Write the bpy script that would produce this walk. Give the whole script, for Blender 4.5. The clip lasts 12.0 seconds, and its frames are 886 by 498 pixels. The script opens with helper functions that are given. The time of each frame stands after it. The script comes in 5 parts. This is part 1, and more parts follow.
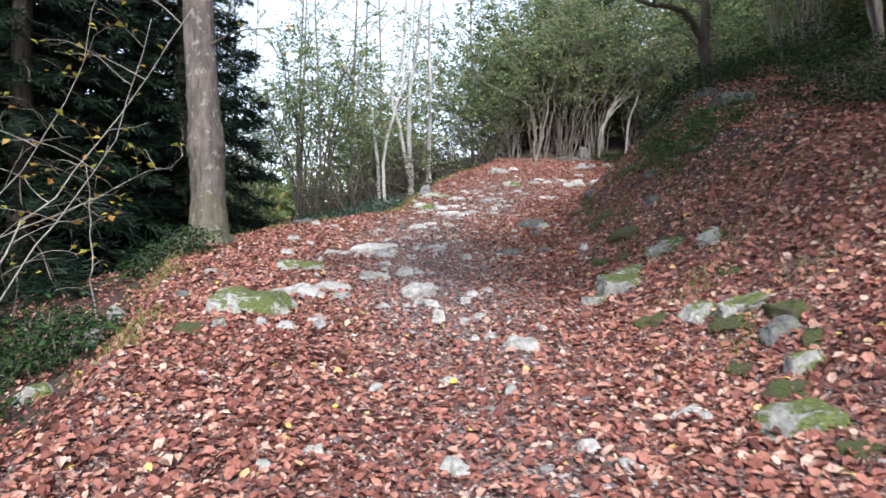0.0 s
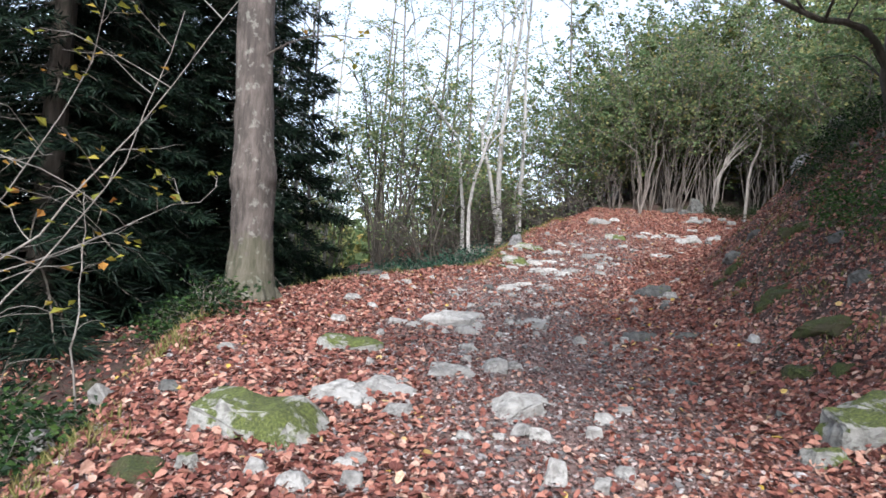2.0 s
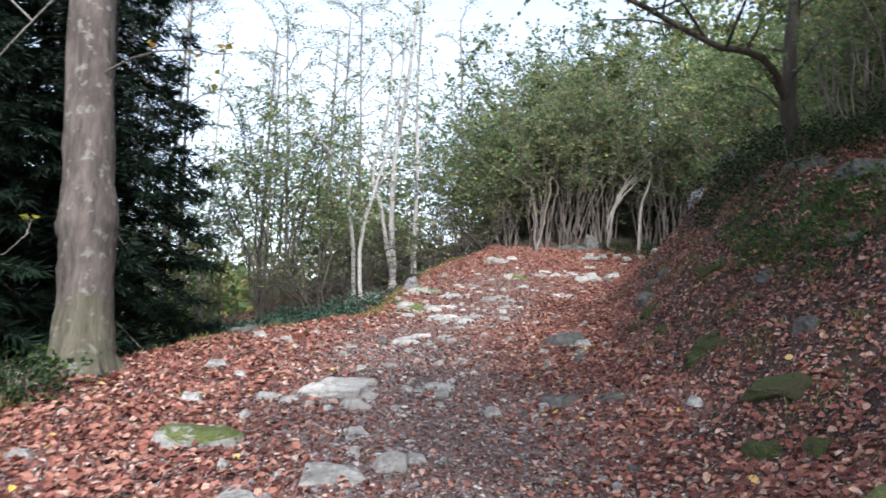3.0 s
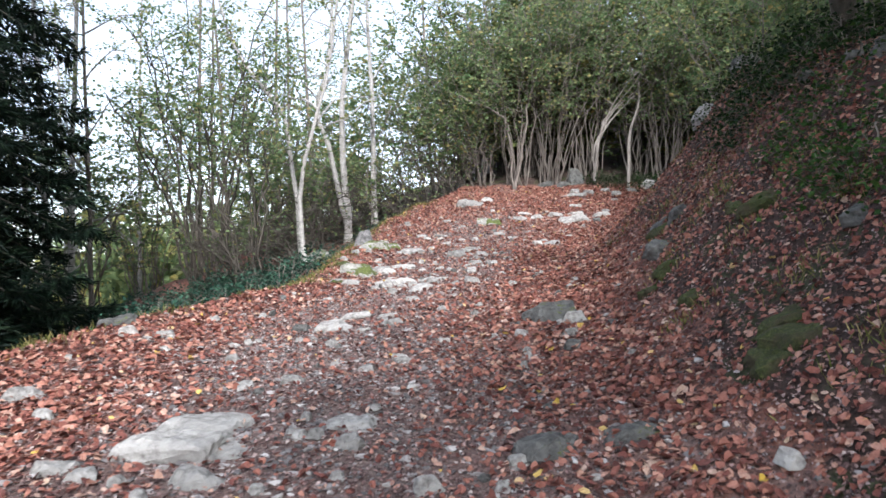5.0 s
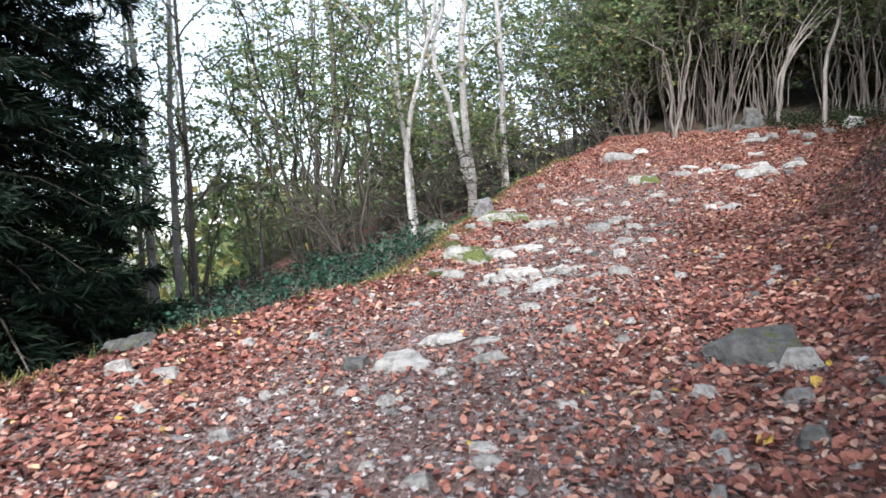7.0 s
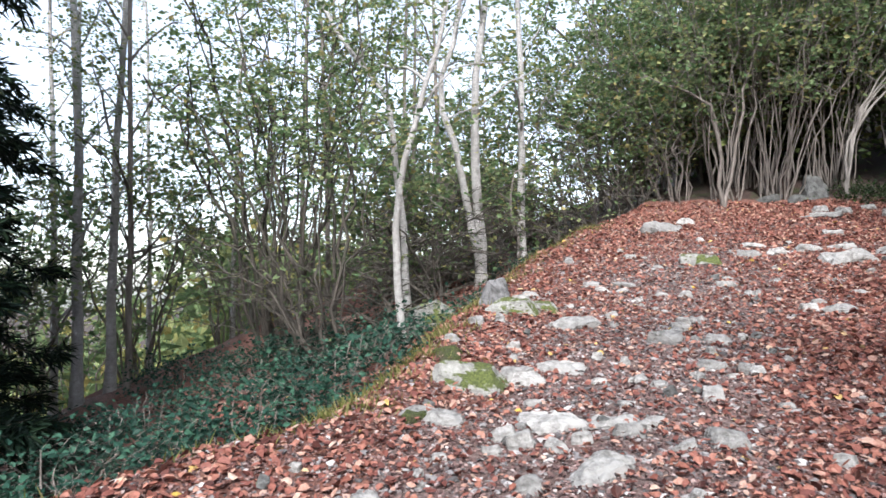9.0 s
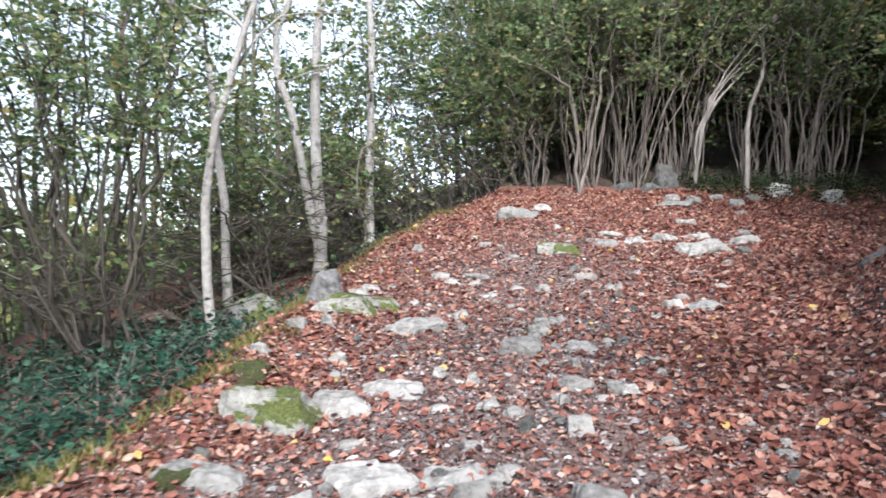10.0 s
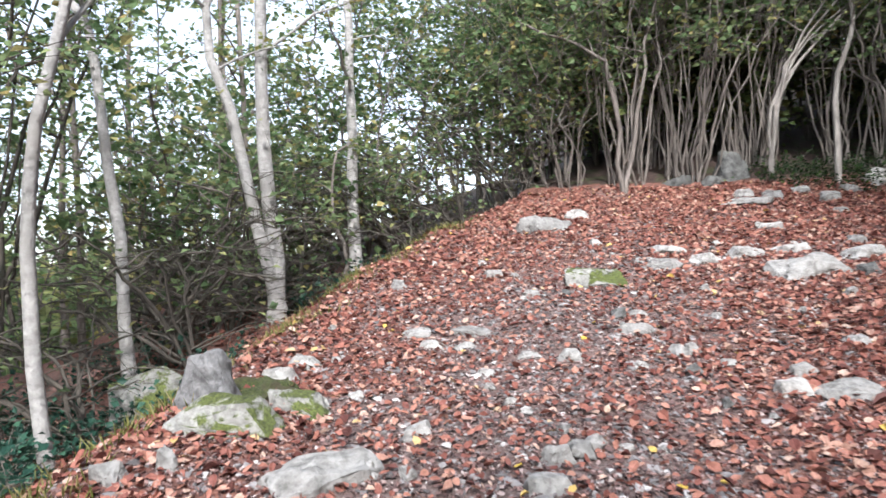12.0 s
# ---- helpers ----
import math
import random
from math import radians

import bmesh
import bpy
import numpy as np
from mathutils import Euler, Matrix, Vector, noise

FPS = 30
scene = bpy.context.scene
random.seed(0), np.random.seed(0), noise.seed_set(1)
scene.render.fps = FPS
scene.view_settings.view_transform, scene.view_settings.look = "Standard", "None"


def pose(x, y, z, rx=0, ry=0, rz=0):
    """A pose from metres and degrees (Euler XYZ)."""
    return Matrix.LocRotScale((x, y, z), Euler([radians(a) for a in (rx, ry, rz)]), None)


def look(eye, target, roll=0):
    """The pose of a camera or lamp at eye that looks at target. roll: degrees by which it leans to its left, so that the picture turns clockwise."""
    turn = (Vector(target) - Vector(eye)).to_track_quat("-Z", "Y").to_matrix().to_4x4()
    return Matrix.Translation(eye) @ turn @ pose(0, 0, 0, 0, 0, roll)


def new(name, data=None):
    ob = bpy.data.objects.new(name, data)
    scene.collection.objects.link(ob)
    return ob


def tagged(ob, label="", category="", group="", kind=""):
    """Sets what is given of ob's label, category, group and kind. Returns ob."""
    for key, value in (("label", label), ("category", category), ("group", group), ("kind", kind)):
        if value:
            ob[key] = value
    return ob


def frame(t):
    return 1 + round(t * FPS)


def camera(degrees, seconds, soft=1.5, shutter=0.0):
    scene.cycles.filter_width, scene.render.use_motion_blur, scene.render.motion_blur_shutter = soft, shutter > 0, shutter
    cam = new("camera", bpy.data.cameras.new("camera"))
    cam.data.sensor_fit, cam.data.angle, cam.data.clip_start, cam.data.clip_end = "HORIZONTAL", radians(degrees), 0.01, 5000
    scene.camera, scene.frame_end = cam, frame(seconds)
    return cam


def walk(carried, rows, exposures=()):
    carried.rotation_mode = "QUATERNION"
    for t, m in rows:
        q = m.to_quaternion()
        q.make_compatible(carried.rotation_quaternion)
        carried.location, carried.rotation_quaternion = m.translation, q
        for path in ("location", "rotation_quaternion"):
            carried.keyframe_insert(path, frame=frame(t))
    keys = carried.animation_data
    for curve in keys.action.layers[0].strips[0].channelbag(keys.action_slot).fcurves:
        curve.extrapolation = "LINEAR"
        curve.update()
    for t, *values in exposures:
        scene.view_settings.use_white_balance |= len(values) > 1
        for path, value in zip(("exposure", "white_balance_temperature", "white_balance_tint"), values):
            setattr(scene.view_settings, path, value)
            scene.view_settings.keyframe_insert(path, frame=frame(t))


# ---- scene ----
cam = camera(64.6, 12.0, soft=1.6, shutter=0.2)
PATH = [
    (0, (-0.038, 0.663, 1.639), (-0.03, 2.663, 1.628), 0.5),
    (0.5, (-0.163, 1.292, 1.681), (-0.255, 3.29, 1.696), 1.6),
    (1, (-0.17, 1.857, 1.762), (-0.346, 3.847, 1.853), -1.4),
    (1.5, (-0.191, 2.388, 1.825), (-0.427, 4.371, 1.922), 2.6),
    (2, (-0.265, 2.958, 1.899), (-0.49, 4.943, 2.008), 3.6),
    (2.5, (-0.258, 3.539, 1.982), (-0.429, 5.529, 2.081), 2.7),
    (3, (-0.29, 4.101, 2.086), (-0.221, 6.086, 2.318), 1.4),
    (3.2, (-0.266, 4.377, 2.096), (-0.115, 6.363, 2.279), -0.9),
    (4.8, (0.144, 6.181, 2.374), (0.287, 8.174, 2.459), -3.2),
    (5, (0.225, 6.421, 2.396), (0.339, 8.417, 2.463), -1.9),
    (5.3, (0.315, 6.819, 2.478), (0.473, 8.81, 2.587), -0.3),
    (5.5, (0.319, 7.097, 2.536), (0.345, 9.093, 2.666), -0.3),
    (6, (0.462, 7.584, 2.559), (0.393, 9.58, 2.668), -1.5),
    (6.5, (0.497, 8.107, 2.586), (0.257, 10.093, 2.576), -0.3),
    (7, (0.513, 8.709, 2.692), (0.196, 10.684, 2.648), -3.1),
    (7.5, (0.518, 9.369, 2.797), (0.142, 11.333, 2.764), 0.4),
    (7.7, (0.5, 9.558, 2.87), (0.132, 11.524, 2.916), 0.3),
    (9.3, (0.228, 11.513, 3.041), (-0.096, 13.483, 3.156), -0.7),
    (9.4, (0.236, 11.624, 3.039), (-0.014, 13.607, 3.115), -0.3),
    (9.5, (0.27, 11.734, 3.043), (0.13, 13.727, 3.138), -2.2),
    (10, (0.385, 12.292, 3.126), (0.444, 14.29, 3.19), -0.2),
    (10.5, (0.548, 12.938, 3.2), (0.83, 14.916, 3.292), 1.0),
    (11, (0.682, 13.484, 3.303), (0.936, 15.467, 3.34), -0.6),
    (11.5, (0.758, 14.057, 3.376), (0.909, 16.051, 3.424), -0.2),
    (12, (0.945, 14.631, 3.472), (0.871, 16.628, 3.544), -2.6),
]
walk(cam, [(t, look(eye, target, roll)) for t, eye, target, roll in PATH],
     exposures=[(0, 1.5, 6200, 10), (1.2, 1.42, 6200, 10), (2.5, 1.45, 6200, 10), (5, 1.58, 6200, 10), (7.5, 1.6, 6200, 10), (9.5, 1.6, 6200, 10), (11, 1.75, 6200, 10), (12, 1.75, 6200, 10)])

# ---- light ----
SUN_EL, SUN_AZ = 42.0, 176.0      # degrees; azimuth from +y towards +x
world = bpy.data.worlds.new("sky")
scene.world = world
world.use_nodes = True
wn = world.node_tree.nodes
sky = wn.new("ShaderNodeTexSky")
sky.sky_type = "NISHITA"
sky.sun_disc = False
sky.sun_elevation = radians(SUN_EL)
sky.sun_rotation = radians(SUN_AZ)
sky.air_density, sky.dust_density, sky.ozone_density = 1.0, 1.6, 1.0
wn["Background"].inputs["Strength"].default_value = 0.15
veil = wn.new("ShaderNodeHueSaturation")      # thin bright cloud takes most of the blue out
veil.inputs["Saturation"].default_value = 0.55
world.node_tree.links.new(sky.outputs[0], veil.inputs["Color"])
world.node_tree.links.new(veil.outputs[0], wn["Background"].inputs["Color"])
sun_data = bpy.data.lights.new("sun", "SUN")
sun_data.energy, sun_data.angle, sun_data.color = 2.4, radians(6), (1.0, 0.97, 0.93)
sun = new("sun", sun_data)
sun_from = Vector((math.sin(radians(SUN_AZ)) * math.cos(radians(SUN_EL)), math.cos(radians(SUN_AZ)) * math.cos(radians(SUN_EL)), math.sin(radians(SUN_EL))))
sun.matrix_world = look(sun_from * 50, (0, 0, 0))

# ---- materials ----
def material(name):
    m = bpy.data.materials.new(name)
    m.use_nodes = True
    nt = m.node_tree
    return m, nt, nt.nodes, nt.nodes["Principled BSDF"]


def ramp(nt, source, stops):
    r = nt.nodes.new("ShaderNodeValToRGB")
    el = r.color_ramp.elements
    while len(el) < len(stops):
        el.new(0.5)
    for e, (p, c) in zip(el, stops):
        e.position, e.color = p, (*c, 1)
    nt.links.new(source, r.inputs[0])
    return r.outputs[0]


def noise_node(nt, scale, detail=5, rough=0.6, stretch=None, space="Object"):
    tc = nt.nodes.new("ShaderNodeTexCoord")
    n = nt.nodes.new("ShaderNodeTexNoise")
    n.inputs["Scale"].default_value, n.inputs["Detail"].default_value, n.inputs["Roughness"].default_value = scale, detail, rough
    if stretch:
        mp = nt.nodes.new("ShaderNodeMapping")
        mp.inputs["Scale"].default_value = stretch
        nt.links.new(tc.outputs[space], mp.inputs[0])
        nt.links.new(mp.outputs[0], n.inputs["Vector"])
    else:
        nt.links.new(tc.outputs[space], n.inputs["Vector"])
    return n.outputs["Fac"]


def mix(nt, fac, a, b, mode="MIX"):
    m = nt.nodes.new("ShaderNodeMix")
    m.data_type, m.blend_type = "RGBA", mode
    for sock, v in ((m.inputs[0], fac), (m.inputs[6], a), (m.inputs[7], b)):
        if isinstance(v, (int, float)):
            sock.default_value = v
        elif isinstance(v, tuple):
            sock.default_value = (*v, 1)
        else:
            nt.links.new(v, sock)
    return m.outputs[2]


def maths(nt, op, a, b=0.0, c=0.0):
    m = nt.nodes.new("ShaderNodeMath")
    m.operation = op
    for sock, v in zip(m.inputs, (a, b, c)):
        if isinstance(v, (int, float)):
            sock.default_value = v
        else:
            nt.links.new(v, sock)
    return m.outputs[0]


def bump(nt, bsdf, height, strength, distance):
    b = nt.nodes.new("ShaderNodeBump")
    b.inputs["Strength"].default_value, b.inputs["Distance"].default_value = strength, distance
    nt.links.new(height, b.inputs["Height"])
    nt.links.new(b.outputs[0], bsdf.inputs["Normal"])


def island(nt):
    return nt.nodes.new("ShaderNodeNewGeometry").outputs["Random Per Island"]


def soil_material():
    m, nt, n, p = material("forest_soil")
    big = noise_node(nt, 0.9, 6)
    fine = noise_node(nt, 22, 8, 0.7)
    base = ramp(nt, fine, [(0.3, (0.035, 0.018, 0.014)), (0.48, (0.12, 0.05, 0.037)), (0.62, (0.22, 0.09, 0.062)), (0.75, (0.32, 0.2, 0.16))])
    grit = ramp(nt, fine, [(0.3, (0.08, 0.068, 0.064)), (0.55, (0.22, 0.19, 0.18)), (0.75, (0.38, 0.34, 0.32))])
    nt.links.new(mix(nt, ramp(nt, big, [(0.5, (0, 0, 0)), (0.66, (0.35, 0.35, 0.35))]), base, grit), p.inputs["Base Color"])
    p.inputs["Roughness"].default_value = 0.95
    bump(nt, p, fine, 0.9, 0.03)
    return m


def trodden_material():
    m, nt, n, p = material("trodden_grit")
    fine = noise_node(nt, 30, 8, 0.75)
    big = noise_node(nt, 2.5, 5)
    col = ramp(nt, fine, [(0.32, (0.05, 0.034, 0.031)), (0.48, (0.15, 0.105, 0.097)), (0.64, (0.27, 0.22, 0.208)), (0.78, (0.42, 0.385, 0.37))])
    nt.links.new(mix(nt, ramp(nt, big, [(0.4, (0.5, 0.5, 0.5)), (0.62, (0, 0, 0))]), col, (0.14, 0.075, 0.06)), p.inputs["Base Color"])
    p.inputs["Roughness"].default_value = 0.95
    bump(nt, p, fine, 1.0, 0.03)
    return m


# Mossy humus, its colour darkened further to carry the shade lying on it.
def shaded_humus_material():
    m, nt, n, p = material("shaded_humus")
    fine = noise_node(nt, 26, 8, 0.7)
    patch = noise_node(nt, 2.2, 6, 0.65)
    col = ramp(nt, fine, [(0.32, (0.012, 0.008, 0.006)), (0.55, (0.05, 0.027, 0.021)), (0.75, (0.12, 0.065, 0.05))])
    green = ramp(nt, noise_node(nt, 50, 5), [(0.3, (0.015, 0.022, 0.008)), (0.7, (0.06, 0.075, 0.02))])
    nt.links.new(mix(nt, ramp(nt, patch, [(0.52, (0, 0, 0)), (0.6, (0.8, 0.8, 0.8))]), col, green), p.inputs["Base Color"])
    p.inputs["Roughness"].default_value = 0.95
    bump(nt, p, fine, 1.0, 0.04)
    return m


def leaf_material(name, stops, through_light, rough=0.55):
    """Leaves: one colour to each leaf, blotches over it, light let through the blade."""
    m, nt, n, p = material(name)
    col = ramp(nt, island(nt), stops)
    blotch = noise_node(nt, 60, 3)
    col = mix(nt, 1.0, col, ramp(nt, blotch, [(0.35, (0.66, 0.64, 0.6)), (0.65, (1.0, 1.0, 1.0))]), "MULTIPLY")
    nt.links.new(col, p.inputs["Base Color"])
    p.inputs["Roughness"].default_value = rough
    p.inputs["Specular IOR Level"].default_value = 0.16
    if through_light:
        t = n.new("ShaderNodeBsdfTranslucent")
        nt.links.new(col, t.inputs[0])
        ms = n.new("ShaderNodeMixShader")
        ms.inputs[0].default_value = through_light
        nt.links.new(p.outputs[0], ms.inputs[1])
        nt.links.new(t.outputs[0], ms.inputs[2])
        nt.links.new(ms.outputs[0], n["Material Output"].inputs[0])
    return m


def bark_material(name, dark, light, blot, moss=0.0, stretch=(1, 1, 0.15), scale=14, lichen=0.0):
    m, nt, n, p = material(name)
    grain = noise_node(nt, scale, 8, 0.7, stretch)
    patch = noise_node(nt, 3.0, 4, 0.6, (1, 1, 0.6))
    col = ramp(nt, grain, [(0.32, dark), (0.62, light)])
    col = mix(nt, ramp(nt, patch, [(0.5, (0, 0, 0)), (0.62, (0.75, 0.75, 0.75))]), col, blot)
    if lichen:
        spots = noise_node(nt, 9, 5)
        col = mix(nt, ramp(nt, spots, [(0.58, (0, 0, 0)), (0.66, (lichen, lichen, lichen))]), col, (0.42, 0.43, 0.38))
    if moss:
        tc = nt.nodes.new("ShaderNodeTexCoord")
        sep = nt.nodes.new("ShaderNodeSeparateXYZ")
        nt.links.new(tc.outputs["Object"], sep.inputs[0])
        h = maths(nt, "ADD", sep.outputs[2], maths(nt, "MULTIPLY", noise_node(nt, 5, 4), -1.2))
        col = mix(nt, ramp(nt, h, [(0.0, (moss, moss, moss)), (0.12, (0, 0, 0))]), col, (0.09, 0.11, 0.03))
    nt.links.new(col, p.inputs["Base Color"])
    p.inputs["Roughness"].default_value = 0.88
    bump(nt, p, grain, 1.0, 0.04)
    return m


def stone_material(name, dark, light, moss):
    """Rough limestone; moss settles in patches on the upper faces."""
    m, nt, n, p = material(name)
    grain = noise_node(nt, 16, 8, 0.7)
    vein = noise_node(nt, 4, 6, 0.65)
    col = ramp(nt, grain, [(0.3, dark), (0.65, light)])
    col = mix(nt, ramp(nt, vein, [(0.42, (0, 0, 0)), (0.6, (0.55, 0.55, 0.55))]), col, tuple(0.55 * c for c in light))
    info = n.new("ShaderNodeObjectInfo")
    hsv = n.new("ShaderNodeHueSaturation")
    nt.links.new(maths(nt, "MULTIPLY_ADD", info.outputs["Random"], 0.4, 0.8), hsv.inputs["Value"])
    nt.links.new(col, hsv.inputs["Color"])
    col = hsv.outputs[0]
    if moss:
        geo = n.new("ShaderNodeNewGeometry")
        sep = n.new("ShaderNodeSeparateXYZ")
        nt.links.new(geo.outputs["Normal"], sep.inputs[0])
        patch = noise_node(nt, 5, 6, 0.65)
        h = maths(nt, "ADD", maths(nt, "MULTIPLY", sep.outputs[2], 0.22), patch)
        fac = ramp(nt, h, [(0.78 - moss * 0.25, (0, 0, 0)), (0.84 - moss * 0.25, (1, 1, 1))])
        green = ramp(nt, noise_node(nt, 70, 4), [(0.3, (0.03, 0.04, 0.01)), (0.7, (0.125, 0.15, 0.035))])
        col = mix(nt, fac, col, green)
    stain = noise_node(nt, 9, 7, 0.75)
    col = mix(nt, 1.0, col, ramp(nt, stain, [(0.36, (0.55, 0.54, 0.53)), (0.54, (1, 1, 1))]), "MULTIPLY")
    nt.links.new(col, p.inputs["Base Color"])
    p.inputs["Roughness"].default_value = 0.9
    bump(nt, p, maths(nt, "ADD", grain, stain), 0.9, 0.03)
    return m


def cushion_material():
    m, nt, n, p = material("moss_cushion")
    fine = noise_node(nt, 90, 5, 0.7)
    big = noise_node(nt, 6, 5)
    col = ramp(nt, fine, [(0.3, (0.016, 0.022, 0.006)), (0.5, (0.05, 0.065, 0.016)), (0.7, (0.12, 0.14, 0.035))])
    nt.links.new(mix(nt, ramp(nt, big, [(0.45, (0, 0, 0)), (0.6, (0.7, 0.7, 0.7))]), col, (0.07, 0.05, 0.03)), p.inputs["Base Color"])
    p.inputs["Roughness"].default_value = 1.0
    bump(nt, p, fine, 1.0, 0.03)
    return m


SOIL = soil_material()
SHADED_HUMUS = shaded_humus_material()
TRODDEN = trodden_material()
LITTER = leaf_material("fallen_leaf", [(0.0, (0.06, 0.024, 0.021)), (0.2, (0.16, 0.06, 0.051)), (0.5, (0.28, 0.113, 0.088)), (0.76, (0.38, 0.18, 0.138)), (0.9, (0.44, 0.265, 0.21)), (0.985, (0.5, 0.37, 0.31)), (1.0, (0.6, 0.42, 0.08))], 0.12, 0.6)
CRUMB = leaf_material("leaf_crumb", [(0.0, (0.05, 0.032, 0.033)), (0.3, (0.12, 0.075, 0.073)), (0.6, (0.2, 0.125, 0.118)), (0.85, (0.3, 0.2, 0.19)), (1.0, (0.42, 0.36, 0.35))], 0.0, 0.75)
HAZEL_LEAF = leaf_material("hazel_leaf", [(0.0, (0.1, 0.175, 0.08)), (0.4, (0.18, 0.265, 0.125)), (0.75, (0.27, 0.345, 0.17)), (0.93, (0.4, 0.41, 0.18)), (1.0, (0.46, 0.36, 0.15))], 0.5)
YOUNG_LEAF = leaf_material("ash_leaf", [(0.0, (0.13, 0.2, 0.09)), (0.5, (0.235, 0.31, 0.145)), (0.85, (0.36, 0.38, 0.15)), (1.0, (0.46, 0.36, 0.12))], 0.5)
MAPLE_LEAF = leaf_material("maple_leaf", [(0.0, (0.2, 0.22, 0.04)), (0.5, (0.36, 0.33, 0.06)), (0.8, (0.45, 0.3, 0.06)), (1.0, (0.4, 0.16, 0.05))], 0.45)
# green leaf toned down in colour to paint the gloom behind the thicket
SHADE_TONED_LEAF = leaf_material("shade_toned_leaf", [(0.0, (0.045, 0.075, 0.026)), (0.5, (0.095, 0.135, 0.045)), (0.9, (0.19, 0.21, 0.075)), (1.0, (0.2, 0.14, 0.04))], 0.25)
BRAMBLE_LEAF = leaf_material("bramble_leaf", [(0.0, (0.012, 0.036, 0.026)), (0.6, (0.026, 0.075, 0.054)), (1.0, (0.06, 0.14, 0.09))], 0.2)
IVY_LEAF = leaf_material("ivy_leaf", [(0.0, (0.008, 0.022, 0.009)), (0.6, (0.018, 0.046, 0.014)), (1.0, (0.055, 0.1, 0.024))], 0.2)
FRESH_IVY = leaf_material("fresh_ivy_leaf", [(0.0, (0.02, 0.055, 0.014)), (0.6, (0.045, 0.11, 0.026)), (1.0, (0.1, 0.18, 0.045))], 0.2)
GRASS = leaf_material("grass_blade", [(0.0, (0.1, 0.12, 0.03)), (0.6, (0.2, 0.2, 0.07)), (1.0, (0.36, 0.3, 0.15))], 0.3)
NEEDLE = leaf_material("spruce_needle", [(0.0, (0.005, 0.012, 0.009)), (0.6, (0.011, 0.026, 0.017)), (1.0, (0.026, 0.048, 0.026))], 0.1)
BARK_BIG = bark_material("maple_bark", (0.02, 0.016, 0.014), (0.135, 0.112, 0.1), (0.05, 0.04, 0.036), moss=0.22, lichen=0.3)
BARK_ASH = bark_material("ash_bark", (0.24, 0.23, 0.22), (0.43, 0.415, 0.4), (0.29, 0.275, 0.258), scale=14, stretch=(1, 1, 1.2))
BARK_HAZEL = bark_material("hazel_bark", (0.07, 0.058, 0.05), (0.225, 0.195, 0.175), (0.13, 0.11, 0.095), scale=10)
SHOOT = bark_material("shoot_bark", (0.13, 0.115, 0.105), (0.3, 0.275, 0.25), (0.17, 0.15, 0.135), scale=12)
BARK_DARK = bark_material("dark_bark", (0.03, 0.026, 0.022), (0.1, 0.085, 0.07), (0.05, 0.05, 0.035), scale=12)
CUSHION = cushion_material()
STONE = stone_material("limestone", (0.17, 0.167, 0.162), (0.4, 0.39, 0.375), 0.0)
STONE_PALE = stone_material("pale_limestone", (0.22, 0.213, 0.205), (0.46, 0.447, 0.428), 0.0)
STONE_DARK = stone_material("grey_stone", (0.05, 0.051, 0.05), (0.16, 0.16, 0.155), 0.22)
STONE_RUGGED = stone_material("rugged_stone", (0.07, 0.07, 0.072), (0.34, 0.335, 0.34), 0.25)
STONE_MOSS = stone_material("mossy_stone", (0.15, 0.15, 0.142), (0.38, 0.375, 0.35), 0.74)

# ---- building helpers ----
def mesh_of(name, verts, faces, mat, smooth=False):
    """A mesh from arrays; faces is one array or several of three or four corners each."""
    groups = faces if isinstance(faces, list) else [faces]
    groups = [np.asarray(f, dtype=np.int32) for f in groups if len(f)]
    verts = np.asarray(verts, dtype=np.float32)
    me = bpy.data.meshes.new(name)
    me.vertices.add(len(verts))
    me.vertices.foreach_set("co", verts.ravel())
    loops = np.concatenate([f.ravel() for f in groups])
    totals = np.concatenate([np.full(len(f), f.shape[1], dtype=np.int32) for f in groups])
    me.loops.add(len(loops))
    me.loops.foreach_set("vertex_index", loops)
    me.polygons.add(len(totals))
    me.polygons.foreach_set("loop_start", np.concatenate([[0], np.cumsum(totals)[:-1]]).astype(np.int32))
    me.polygons.foreach_set("loop_total", totals)
    me.polygons.foreach_set("use_smooth", np.full(len(totals), smooth))
    me.update(calc_edges=True)
    me.materials.append(mat)
    return me


def part(name, me, parent, label=""):
    ob = new(name, me)
    ob.parent = parent
    return tagged(ob, label) if label else ob


def thing(name, at, label, category, group=""):
    ob = new(name)
    ob.empty_display_size = 0.2
    ob.location = at
    return tagged(ob, label, category, group)


def unit(v):
    v = np.asarray(v, dtype=float)
    return v / np.maximum(np.linalg.norm(v, axis=-1, keepdims=True), 1e-9)


